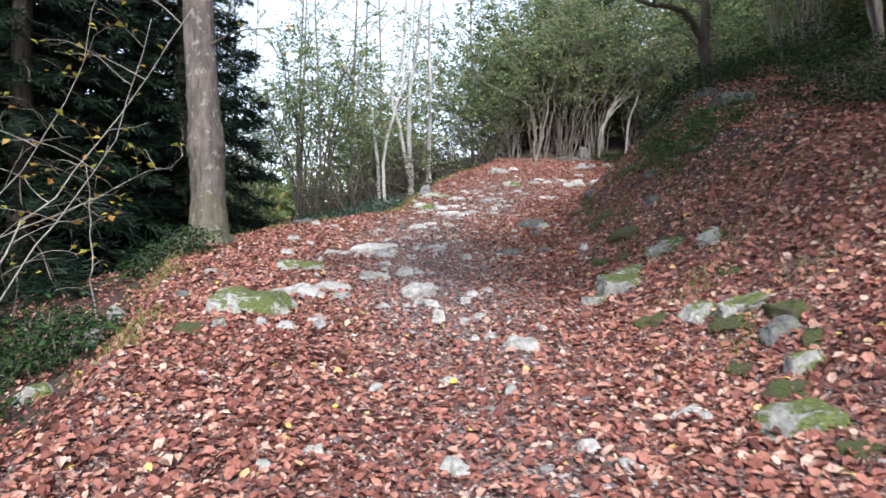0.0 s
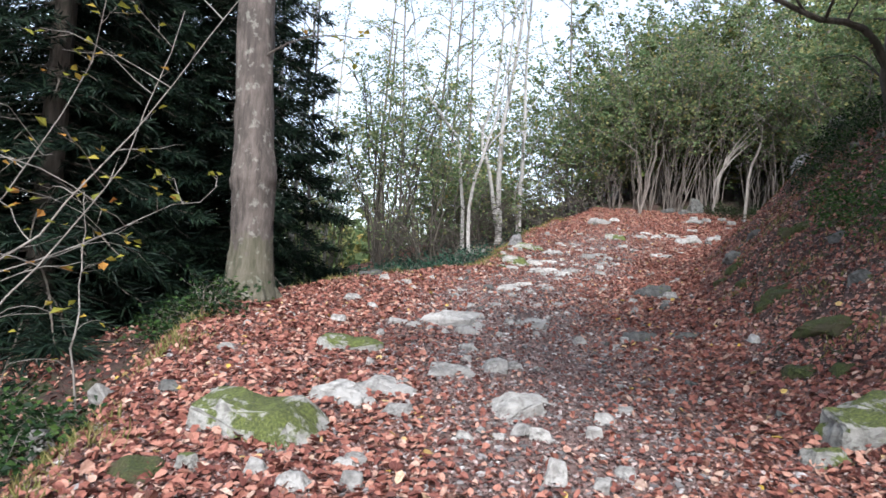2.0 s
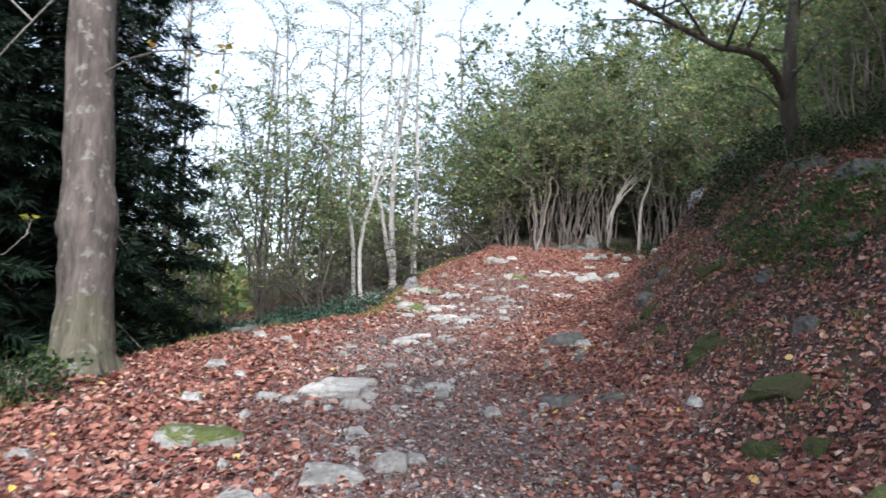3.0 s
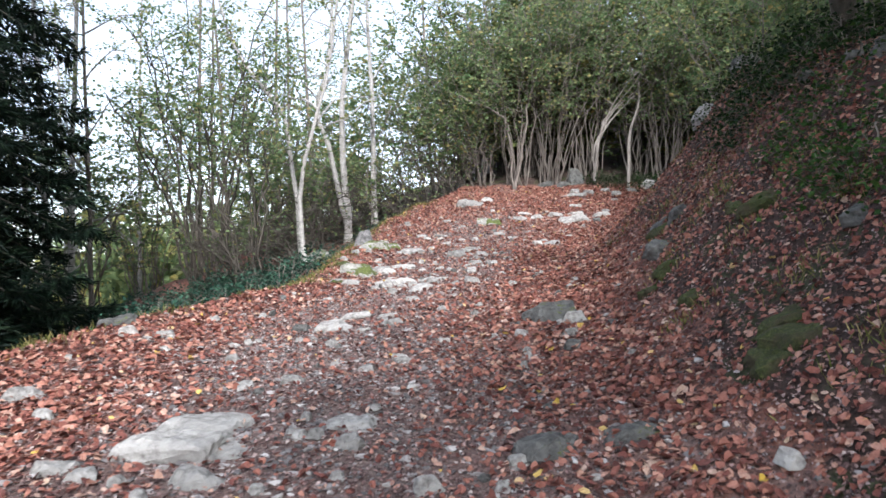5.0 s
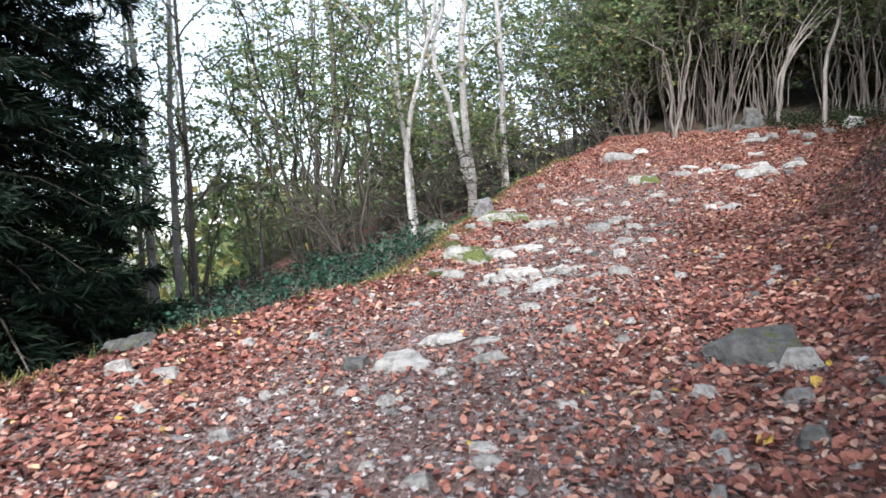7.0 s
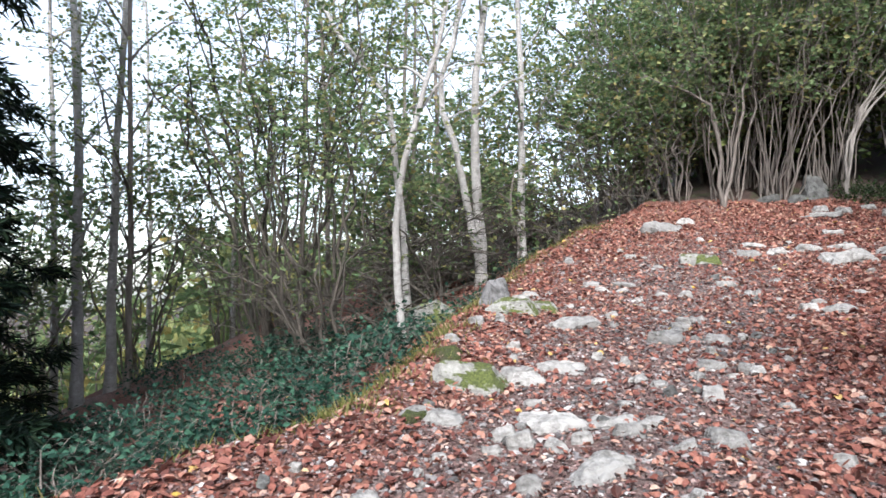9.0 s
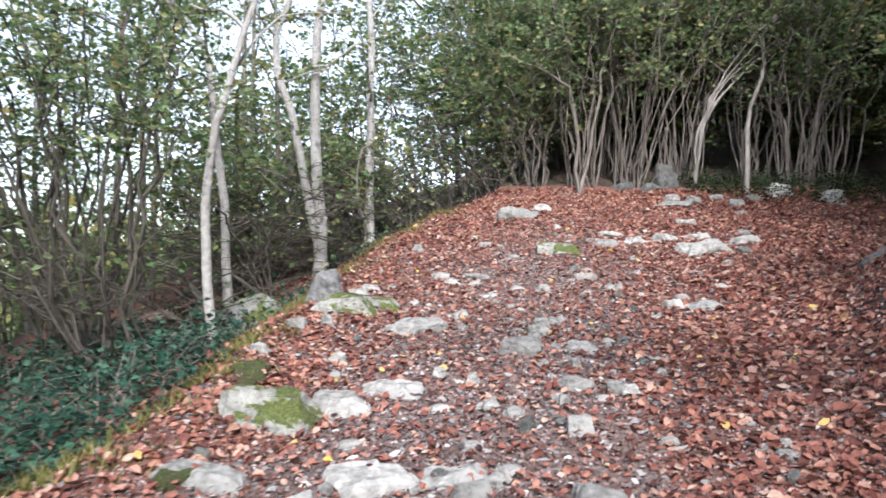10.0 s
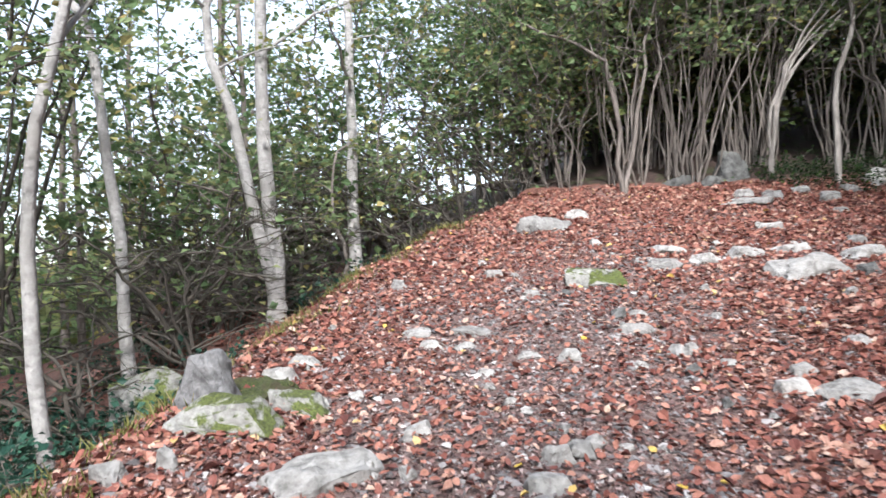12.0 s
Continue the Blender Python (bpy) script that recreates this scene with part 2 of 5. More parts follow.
class Soup:
    """Gathers tubes and blades into one mesh."""

    def __init__(self):
        self.verts, self.tris, self.quads, self.count = [], [], [], 0

    def add(self, verts, tris=None, quads=None):
        if tris is not None and len(tris):
            self.tris.append(np.asarray(tris) + self.count)
        if quads is not None and len(quads):
            self.quads.append(np.asarray(quads) + self.count)
        self.verts.append(np.asarray(verts))
        self.count += len(verts)

    def tube(self, pts, radii, sides=6, rough=0.0, rng=None):
        pts, radii = np.asarray(pts, float), np.asarray(radii, float)
        n = len(pts)
        tang = unit(np.gradient(pts, axis=0))
        ref = np.array([0.31, 0.95, 0.05]) if abs(tang[0][2]) > 0.7 else np.array([0.05, 0.05, 1.0])
        a = unit(np.cross(tang, ref))
        b = np.cross(tang, a)
        ang = np.linspace(0, 2 * math.pi, sides, endpoint=False)
        r = radii[:, None] * np.ones(sides)
        if rough:
            r = r * (1 + rough * rng.standard_normal((n, sides)))
        ring = pts[:, None, :] + r[..., None] * (np.cos(ang)[None, :, None] * a[:, None, :] + np.sin(ang)[None, :, None] * b[:, None, :])
        i = np.arange(n - 1)[:, None] * sides
        j = np.arange(sides)[None, :]
        k = (j + 1) % sides
        quads = np.stack([i + j, i + k, i + sides + k, i + sides + j], -1).reshape(-1, 4)
        top = (n - 1) * sides
        caps = [[top, top + s, top + s + 1] for s in range(1, sides - 1)]
        self.add(ring.reshape(-1, 3), caps, quads)

    def leaves(self, base, along, normal, length, width):
        """Folded leaf blades: four corners and a midrib each."""
        base, along = np.asarray(base), unit(along)
        side = unit(np.cross(normal, along))
        up = np.cross(along, side)
        L, W = np.asarray(length)[:, None], np.asarray(width)[:, None]
        mid = base + along * L * 0.45
        v = np.stack([base, mid + side * W * 0.5 + up * W * 0.16, base + along * L - up * L * 0.08, mid - side * W * 0.5 + up * W * 0.16], 1)
        o = np.arange(len(base))[:, None] * 4
        self.add(v.reshape(-1, 3), np.concatenate([o + [0, 2, 1], o + [0, 3, 2]], 0))

    def mesh(self, name, mat, smooth=False):
        groups = []
        if self.tris:
            groups.append(np.concatenate(self.tris))
        if self.quads:
            groups.append(np.concatenate(self.quads))
        return mesh_of(name, np.concatenate(self.verts), groups, mat, smooth)


def bent(points, rng, wobble=0.0, n=12):
    """A smooth line through a few points, with a slight wobble."""
    points = np.asarray(points, float)
    s = np.linspace(0, len(points) - 1, n)
    out = []
    for u in s:
        i = min(int(u), len(points) - 2)
        f = u - i
        p0, p1, p2, p3 = points[max(i - 1, 0)], points[i], points[i + 1], points[min(i + 2, len(points) - 1)]
        out.append(0.5 * (2 * p1 + (p2 - p0) * f + (2 * p0 - 5 * p1 + 4 * p2 - p3) * f * f + (3 * p1 - p0 - 3 * p2 + p3) * f ** 3))
    out = np.array(out)
    if wobble:
        w = rng.normal(0, wobble, out.shape)
        w[0] = 0
        out += w
    return out


# ---- the lie of the land ----
RISE_Y = (-400, -40, -10, 0, 3, 5.2, 7, 9.6, 12.2, 14.5, 16.1, 17.5, 18.7, 20.2, 22, 24, 25, 26, 28, 32, 60, 400)
RISE_Z = (-20, -4, -0.85, 0.25, 0.58, 0.85, 1.11, 1.49, 1.86, 2.2, 2.47, 2.75, 2.9, 3.25, 3.7, 4.2, 4.55, 4.95, 5.5, 6.6, 12, 40)
LEFT_Y = (-60, -10, 0, 4, 6, 7.3, 9, 11, 12, 13.2, 14, 15, 16, 17.6, 19, 20, 21.4, 23, 25, 28, 32, 60)
LEFT_X = (-3, -2, -1.7, -1.9, -2.3, -2.6, -3.15, -3.7, -2.9, -2.6, -1.9, -1.05, -0.8, -0.65, -0.5, -0.25, 0.0, 0.6, 1.7, 3.2, 5, 12)
RIGHT_Y = (-60, 0, 5.7, 7, 8.7, 11, 13, 14, 15, 16.6, 17.3, 18, 18.7, 19.4, 20, 24, 60)
RIGHT_X = (2.2, 1.9, 1.65, 1.55, 1.55, 1.85, 2.2, 2.6, 3.0, 3.1, 3.5, 3.95, 4.6, 6.2, 9, 12, 30)


def smooth_lookup(y, xs, ys, w=0.5):
    return (np.interp(y - w, xs, ys) + 2 * np.interp(y, xs, ys) + np.interp(y + w, xs, ys)) / 4


def wave(x, y):
    return (0.030 * np.sin(1.9 * x + 0.7 * y + 0.4) * np.sin(1.3 * y - 0.8 * x) + 0.018 * np.sin(4.3 * x - 2.1 * y) * np.sin(3.7 * y + 1.2 * x + 1.0)
            + 0.009 * np.sin(9.1 * x + 5.2 * y) * np.sin(8.3 * y - 6.1 * x + 0.5))


def left_edge(y):
    return smooth_lookup(y, LEFT_Y, LEFT_X, 0.3)


def bank_foot(y):
    return smooth_lookup(y, RIGHT_Y, RIGHT_X, 0.3)


def land(x, y):
    """Height of the ground."""
    x, y = np.asarray(x, float), np.asarray(y, float)
    z = smooth_lookup(y, RISE_Y, RISE_Z, 0.6)
    d = np.maximum(left_edge(y) - x, 0)
    z = z - 0.22 * d - np.interp(y, (8, 11), (0.6, 0.35)) * (1 - np.exp(-d / 0.7)) * np.minimum(d * 4, 1) - 0.25 * np.maximum(d - 6, 0)
    e = x - bank_foot(y)
    soft = 0.25 * np.logaddexp(0, e / 0.25)
    cap = np.interp(y, (6, 8, 13, 15), (1.7, 1.9, 2.0, 2.2))
    z = z + np.interp(y, (9, 13), (0.8, 1.2)) * np.minimum(soft, cap) + 0.28 * np.maximum(soft - cap, 0)
    z = z + 0.16 * np.clip(y - 26.2, 0, 26) * np.clip((x - 2.5) / 8, 0, 1)
    rough = 1 + 1.6 * np.clip(e, 0, 1) + 1.2 * np.clip(d, 0, 1)
    z = z + wave(x, y) * rough
    return np.clip(z, -38 + 1.2 * np.sin(0.02 * x) + np.sin(0.03 * y), 42)


def land_normal(x, y):
    h = 0.06
    gx = (land(x + h, y) - land(x - h, y)) / (2 * h)
    gy = (land(x, y + h) - land(x, y - h)) / (2 * h)
    return unit(np.stack([-gx, -gy, np.ones_like(gx)], -1))


def on_land(x, y, sink=0.0):
    return Vector((x, y, float(land(x, y)) - sink))


def axis_steps(lo, hi, step, far):
    inner = np.arange(lo, hi + step / 2, step)
    grow = np.cumsum(step * 1.22 ** np.arange(1, 60))
    grow = grow[grow < far]
    return np.concatenate([(lo - grow)[::-1], inner, hi + grow])


def build_ground():
    xs, ys = axis_steps(-6, 7, 0.125, 1800), axis_steps(-1, 26, 0.125, 1800)
    gx, gy = np.meshgrid(xs, ys)
    gz = land(gx, gy)
    v = np.stack([gx, gy, gz], -1).reshape(-1, 3)
    w = len(xs)
    i = (np.arange(len(ys) - 1)[:, None] * w + np.arange(w - 1)[None, :]).ravel()
    me = mesh_of("ground", v, np.stack([i, i + 1, i + w + 1, i + w], -1), SOIL, True)
    me.materials.append(SHADED_HUMUS)
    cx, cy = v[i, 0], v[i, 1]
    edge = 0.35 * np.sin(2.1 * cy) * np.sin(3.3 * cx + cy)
    # humus with shade in its colour: bank, falling slope, floor behind the thicket
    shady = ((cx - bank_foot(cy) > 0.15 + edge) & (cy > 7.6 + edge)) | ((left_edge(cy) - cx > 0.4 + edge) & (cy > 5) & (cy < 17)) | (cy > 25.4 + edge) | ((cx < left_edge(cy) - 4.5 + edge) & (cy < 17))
    trod = (worn(cx, cy) > 0.42 + 0.5 * edge) & ~shady
    me.materials.append(TRODDEN)
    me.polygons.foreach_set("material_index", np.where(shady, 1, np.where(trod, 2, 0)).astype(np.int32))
    ob = new("ground", me)
    tagged(ob, "brown forest soil of a sloping woodland track", "ground", kind="structure")



# ---- stones ----
def rock_mesh(seed, size, mat, corners=16, rough=0.05, cuts=2, proud=0.12):
    """An angular stone: a hull of chance points, worn edges, a pitted skin. It stands on z = 0, a fifth of it underground."""
    rng = random.Random(seed)
    bm = bmesh.new()
    sx, sy, sz = size
    for k in range(8):
        v = Vector((1 if k & 1 else -1, 1 if k & 2 else -1, 1 if k & 4 else -1))
        pinch = rng.uniform(0.35, 0.85) if k & 4 else 1.0
        v = Vector([v.x * pinch * rng.uniform(0.6, 1.05), v.y * pinch * rng.uniform(0.6, 1.05), v.z * rng.uniform(0.45, 1.0)])
        bm.verts.new((v.x * sx / 2, v.y * sy / 2, v.z * sz / 2))
    for _ in range(corners - 8):
        v = Vector((rng.gauss(0, 1), rng.gauss(0, 1), rng.gauss(0, 0.8))).normalized() * rng.uniform(0.85, 1.1)
        bm.verts.new((v.x * sx / 2, v.y * sy / 2, v.z * sz / 2))
    bmesh.ops.convex_hull(bm, input=bm.verts)
    bmesh.ops.delete(bm, geom=[v for v in bm.verts if not v.link_faces], context="VERTS")
    bmesh.ops.bevel(bm, geom=bm.edges[:], offset=min(size) * 0.045, segments=1, affect="EDGES")
    if cuts:
        bmesh.ops.triangulate(bm, faces=bm.faces[:])
        for _ in range(cuts):
            bmesh.ops.subdivide_edges(bm, edges=[e for e in bm.edges if e.calc_length() > max(size) * 0.11], cuts=1, use_grid_fill=True)
            bmesh.ops.triangulate(bm, faces=bm.faces[:])
        bm.normal_update()
        k = 3.0 / max(size)
        for v in bm.verts:
            v.co += v.normal * noise.fractal(v.co * k + Vector((seed, 0, 0)), 1.0, 2.0, 4) * rough * max(size)
    for v in bm.verts:
        v.co.z += sz * proud
    bmesh.ops.recalc_face_normals(bm, faces=bm.faces[:])
    me = bpy.data.meshes.new("stone")
    bm.to_mesh(me)
    bm.free()
    me.materials.append(mat)
    return me


def rock(name, x, y, size, turn, mat, label, seed, category="stone", sink=0.0, tilt=0.0, group="stones of the track", **kw):
    ob = new(name, rock_mesh(seed, size, mat, **kw))
    n = land_normal(np.float64(x), np.float64(y))
    lean = Vector((0, 0, 1)).rotation_difference(Vector(n).lerp(Vector((0, 0, 1)), 0.4)).to_matrix().to_4x4()
    ob.matrix_world = Matrix.Translation(on_land(x, y, sink)) @ lean @ pose(0, 0, 0, tilt, 0, turn)
    return tagged(ob, label, category, group)


PALE, GREY, MOSS, DIM = STONE_PALE, STONE, STONE_MOSS, STONE_DARK
PALE_L = "pale angular limestone lying among fallen leaves"
GREY_L = "grey limestone bedded in the stony track"
MOSS_L = "grey rock with green moss patches on the bank"
LAID = []


def stone(x, y, w, d, h, turn, mat, label):
    """One stone of the track, its size and turn in the plan."""
    i = len(LAID)
    big = max(w, d) > 0.26
    LAID.append(rock("boulder" if max(w, d) > 0.33 else "stone", x, y, (w * (1.22 if mat is STONE_MOSS else 1.1 if big else 1.04), d * (1.15 if big else 1), h * (0.95 if mat is STONE_MOSS else 0.85 if big else 0.95)), turn, mat, label, i + 503, "rock" if big else "stone",
                     tilt=(i * 37 % 15) - 7, corners=12 if big else 10, cuts=2 if big else 1, rough=0.07, proud=0.2 if big else 0.24))


def lay_stones():
    stone(4.14, 10.89, 0.47, 0.33, 0.23, 10, DIM, "dark damp rock on the crest of the bank")
    stone(4.08, 11.73, 0.26, 0.18, 0.15, -20, DIM, "dark damp rock on the crest of the bank")
    stone(3.31, 9.73, 0.19, 0.13, 0.09, -10, DIM, "dark damp rock on the crest of the bank")
    stone(4.22, 12.25, 0.28, 0.19, 0.16, 0, DIM, "dark damp rock on the crest of the bank")
    stone(4.06, 12.73, 0.18, 0.13, 0.10, -25, DIM, "dark damp rock on the crest of the bank")
    stone(4.21, 11.78, 0.29, 0.20, 0.23, 0, DIM, "dark damp rock on the crest of the bank")
    stone(4.34, 10.72, 0.32, 0.22, 0.19, 0, DIM, "dark damp rock on the crest of the bank")
    stone(4.19, 9.18, 0.23, 0.16, 0.13, 10, DIM, "dark damp rock on the crest of the bank")
    stone(0.54, 5.66, 0.31, 0.20, 0.15, -25, PALE, "pale flat-topped stone with a leaf lying on it")
    stone(0.02, 4.88, 0.15, 0.10, 0.06, 22, PALE, PALE_L)
    stone(1.25, 4.26, 0.22, 0.14, 0.09, 19, PALE, PALE_L)
    stone(0.65, 3.82, 0.12, 0.08, 0.09, 16, PALE, PALE_L)
    stone(0.06, 3.69, 0.10, 0.07, 0.08, 13, PALE, PALE_L)
    stone(1.67, 7.04, 0.33, 0.21, 0.21, 10, MOSS, MOSS_L)
    stone(2.08, 4.97, 0.29, 0.19, 0.15, 7, DIM, "dark grey stone among the leaves")
    stone(1.97, 4.47, 0.21, 0.14, 0.17, 4, MOSS, MOSS_L)
    stone(1.68, 3.91, 0.41, 0.27, 0.18, 1, MOSS, MOSS_L)
    stone(1.87, 5.76, 0.27, 0.18, 0.15, -2, MOSS, MOSS_L)
    stone(-1.21, 5.99, 0.20, 0.13, 0.10, -5, GREY, GREY_L)
    stone(-1.03, 6.42, 0.14, 0.09, 0.07, -8, GREY, GREY_L)
    stone(-0.60, 3.88, 0.11, 0.07, 0.07, -11, PALE, PALE_L)
    stone(-1.71, 6.76, 0.85, 0.50, 0.28, -14, MOSS, "long grey boulder with moss along its back")
    stone(-1.36, 7.42, 0.39, 0.25, 0.14, -17, GREY, "flat grey slab among red-brown leaves")
    stone(-0.94, 7.10, 0.20, 0.13, 0.10, -20, GREY, GREY_L)
    stone(-1.09, 7.63, 0.47, 0.31, 0.10, -23, GREY, GREY_L)
    stone(-0.23, 7.34, 0.40, 0.26, 0.20, 24, PALE, "large pale block with a dark cleft")
    stone(-0.11, 6.97, 0.15, 0.10, 0.09, 21, PALE, PALE_L)
    stone(-0.25, 7.14, 0.14, 0.09, 0.04, 18, PALE, PALE_L)
    stone(-0.69, 8.00, 0.37, 0.24, 0.10, 15, GREY, GREY_L)
    stone(-0.43, 8.16, 0.23, 0.15, 0.14, 12, GREY, GREY_L)
    stone(-0.27, 8.31, 0.15, 0.10, 0.09, 9, GREY, GREY_L)
    stone(0.42, 7.47, 0.17, 0.11, 0.06, 6, GREY, GREY_L)
    stone(0.19, 7.04, 0.12, 0.08, 0.11, 3, PALE, PALE_L)
    stone(-0.05, 6.39, 0.13, 0.10, 0.17, 0, PALE, PALE_L)
    stone(-1.42, 6.12, 0.12, 0.08, 0.11, -3, GREY, GREY_L)
    stone(-0.97, 6.08, 0.14, 0.09, 0.11, -6, GREY, GREY_L)
    stone(0.30, 6.56, 0.13, 0.08, 0.07, -9, GREY, GREY_L)
    stone(-1.06, 6.36, 0.13, 0.08, 0.06, -12, GREY, GREY_L)
    stone(-1.76, 6.13, 0.12, 0.08, 0.12, -15, MOSS, MOSS_L)
    stone(-0.52, 6.81, 0.13, 0.08, 0.06, -18, PALE, PALE_L)
    stone(-0.33, 6.87, 0.08, 0.05, 0.05, -21, PALE, PALE_L)
    stone(-0.89, 10.32, 0.54, 0.35, 0.14, -24, GREY, "flat grey slab bedded in the stony track")
    stone(-0.73, 10.04, 0.34, 0.22, 0.06, 23, GREY, GREY_L)
    stone(-0.68, 8.86, 0.21, 0.14, 0.09, 20, GREY, GREY_L)
    stone(-1.66, 8.70, 0.58, 0.38, 0.17, 17, MOSS, MOSS_L)
    stone(0.90, 9.78, 0.34, 0.22, 0.14, 14, DIM, "dark damp stone half buried in leaves")
    stone(1.30, 9.83, 0.29, 0.19, 0.12, 11, DIM, "dark damp stone half buried in leaves")
    stone(-2.51, 8.28, 0.20, 0.13, 0.10, 8, GREY, GREY_L)
    stone(-2.00, 9.66, 0.21, 0.14, 0.16, 5, GREY, GREY_L)
    stone(1.54, 6.88, 0.43, 0.28, 0.24, 2, MOSS, MOSS_L)
    stone(1.31, 6.71, 0.23, 0.15, 0.13, -1, MOSS, MOSS_L)
    stone(-3.59, 8.40, 0.26, 0.17, 0.25, -4, GREY, "pale stone in a hollow under the bush")
    stone(-1.29, 9.76, 0.19, 0.13, 0.08, -7, GREY, GREY_L)
    stone(-0.10, 10.25, 0.32, 0.21, 0.07, -10, GREY, GREY_L)
    stone(-1.47, 9.87, 0.25, 0.16, 0.07, -13, PALE, PALE_L)
    stone(-0.94, 10.07, 0.52, 0.34, 0.18, -16, PALE, "long pale slab bedded in the stony track")
    stone(-0.75, 9.70, 0.27, 0.17, 0.13, -19, GREY, GREY_L)
    stone(-0.35, 10.08, 0.15, 0.10, 0.08, -22, GREY, GREY_L)
    stone(-0.07, 9.93, 0.18, 0.12, 0.10, -25, GREY, GREY_L)
    stone(0.30, 9.47, 0.14, 0.09, 0.11, 22, PALE, PALE_L)
    stone(0.73, 9.67, 0.12, 0.08, 0.08, 19, PALE, PALE_L)
    stone(-2.19, 11.02, 0.25, 0.16, 0.13, 16, GREY, GREY_L)
    stone(-0.51, 11.04, 0.19, 0.12, 0.07, 13, PALE, PALE_L)
    stone(-1.89, 10.64, 0.17, 0.11, 0.08, 10, GREY, GREY_L)
    stone(-0.84, 11.05, 0.15, 0.10, 0.05, 7, GREY, GREY_L)
    stone(-0.10, 9.54, 0.08, 0.05, 0.06, 4, GREY, GREY_L)
    stone(0.63, 9.50, 0.10, 0.07, 0.06, 1, GREY, GREY_L)
    stone(1.03, 9.46, 0.06, 0.04, 0.05, -2, PALE, PALE_L)
    stone(1.53, 12.60, 0.53, 0.34, 0.29, -5, DIM, "dark grey boulder beside a small pale stone")
    stone(1.70, 12.41, 0.24, 0.15, 0.17, -8, PALE, "small pale stone leaning against a dark boulder")
    stone(1.55, 12.03, 0.16, 0.10, 0.11, -11, GREY, GREY_L)
    stone(-0.71, 12.79, 0.21, 0.13, 0.10, -14, DIM, "dark grey stone among the leaves")
    stone(-0.43, 12.76, 0.37, 0.24, 0.13, -17, GREY, "grey slab bedded across the track")
    stone(-0.22, 13.19, 0.30, 0.19, 0.08, -20, PALE, PALE_L)
    stone(0.07, 13.05, 0.23, 0.15, 0.05, -23, GREY, GREY_L)
    stone(0.12, 12.71, 0.20, 0.13, 0.07, 24, GREY, GREY_L)
    stone(-0.16, 12.56, 0.11, 0.07, 0.06, 21, PALE, PALE_L)
    stone(-2.16, 12.61, 0.19, 0.12, 0.13, 18, PALE, PALE_L)
    stone(-2.49, 13.23, 0.37, 0.24, 0.16, 15, DIM, "dark rounded rock on the grassy edge")
    stone(-1.92, 12.41, 0.16, 0.11, 0.06, 12, PALE, PALE_L)
    stone(-1.85, 12.59, 0.20, 0.13, 0.07, 9, PALE, PALE_L)
    stone(-1.06, 11.74, 0.13, 0.08, 0.10, 6, GREY, GREY_L)
    stone(0.53, 12.05, 0.12, 0.08, 0.05, 3, PALE, PALE_L)
    stone(0.18, 11.60, 0.15, 0.09, 0.04, 0, PALE, PALE_L)
    stone(0.21, 11.48, 0.17, 0.11, 0.06, -3, GREY, GREY_L)
    stone(-0.05, 11.32, 0.16, 0.11, 0.07, -6, GREY, GREY_L)
    stone(-0.28, 11.41, 0.09, 0.06, 0.05, -9, PALE, PALE_L)
    stone(-1.16, 12.18, 0.11, 0.07, 0.04, -12, PALE, PALE_L)
    stone(0.79, 12.00, 0.06, 0.04, 0.05, -15, PALE, PALE_L)
    stone(0.95, 12.16, 0.09, 0.06, 0.06, -18, GREY, GREY_L)
    stone(1.12, 11.56, 0.09, 0.06, 0.07, -21, GREY, GREY_L)
    stone(-0.09, 15.95, 0.27, 0.17, 0.13, -24, PALE, PALE_L)
    stone(-0.08, 14.87, 0.18, 0.12, 0.11, 23, PALE, PALE_L)
    stone(0.37, 14.41, 0.33, 0.21, 0.12, 20, GREY, GREY_L)
    stone(0.10, 15.17, 0.32, 0.21, 0.07, 17, PALE, PALE_L)
    stone(0.09, 14.20, 0.14, 0.09, 0.11, 14, GREY, GREY_L)
    stone(1.04, 14.95, 0.21, 0.14, 0.08, 11, GREY, GREY_L)
    stone(0.51, 15.10, 0.32, 0.21, 0.06, 8, GREY, GREY_L)
    stone(-0.56, 15.19, 0.31, 0.20, 0.08, 5, GREY, GREY_L)
    stone(-0.61, 14.15, 0.18, 0.12, 0.06, 2, GREY, GREY_L)
    stone(0.30, 13.78, 0.18, 0.12, 0.06, -1, PALE, PALE_L)
    stone(-0.65, 12.33, 0.12, 0.08, 0.04, -4, GREY, GREY_L)
    stone(1.13, 12.69, 0.10, 0.06, 0.03, -7, GREY, GREY_L)
    stone(-1.00, 12.32, 0.09, 0.06, 0.04, -10, GREY, GREY_L)
    stone(-0.49, 11.40, 0.07, 0.05, 0.03, -13, GREY, GREY_L)
    stone(-0.36, 15.84, 0.49, 0.32, 0.25, -16, MOSS, "grey boulder with a mossy crown beside the track")
    stone(-0.43, 15.12, 0.31, 0.20, 0.11, -19, GREY, GREY_L)
    stone(-0.64, 16.77, 0.16, 0.10, 0.11, -22, GREY, GREY_L)
    stone(0.22, 16.12, 0.34, 0.22, 0.11, -25, PALE, "white rectangular block of broken limestone")
    stone(0.01, 15.88, 0.25, 0.16, 0.11, 22, PALE, "white rectangular block of broken limestone")
    stone(0.05, 15.52, 0.14, 0.09, 0.05, 19, PALE, PALE_L)
    stone(0.20, 15.07, 0.33, 0.21, 0.08, 16, PALE, PALE_L)
    stone(0.02, 14.78, 0.19, 0.12, 0.14, 13, PALE, PALE_L)
    stone(-0.12, 14.67, 0.14, 0.09, 0.07, 10, PALE, PALE_L)
    stone(0.19, 14.78, 0.13, 0.09, 0.08, 7, GREY, GREY_L)
    stone(0.33, 14.87, 0.14, 0.09, 0.09, 4, GREY, GREY_L)
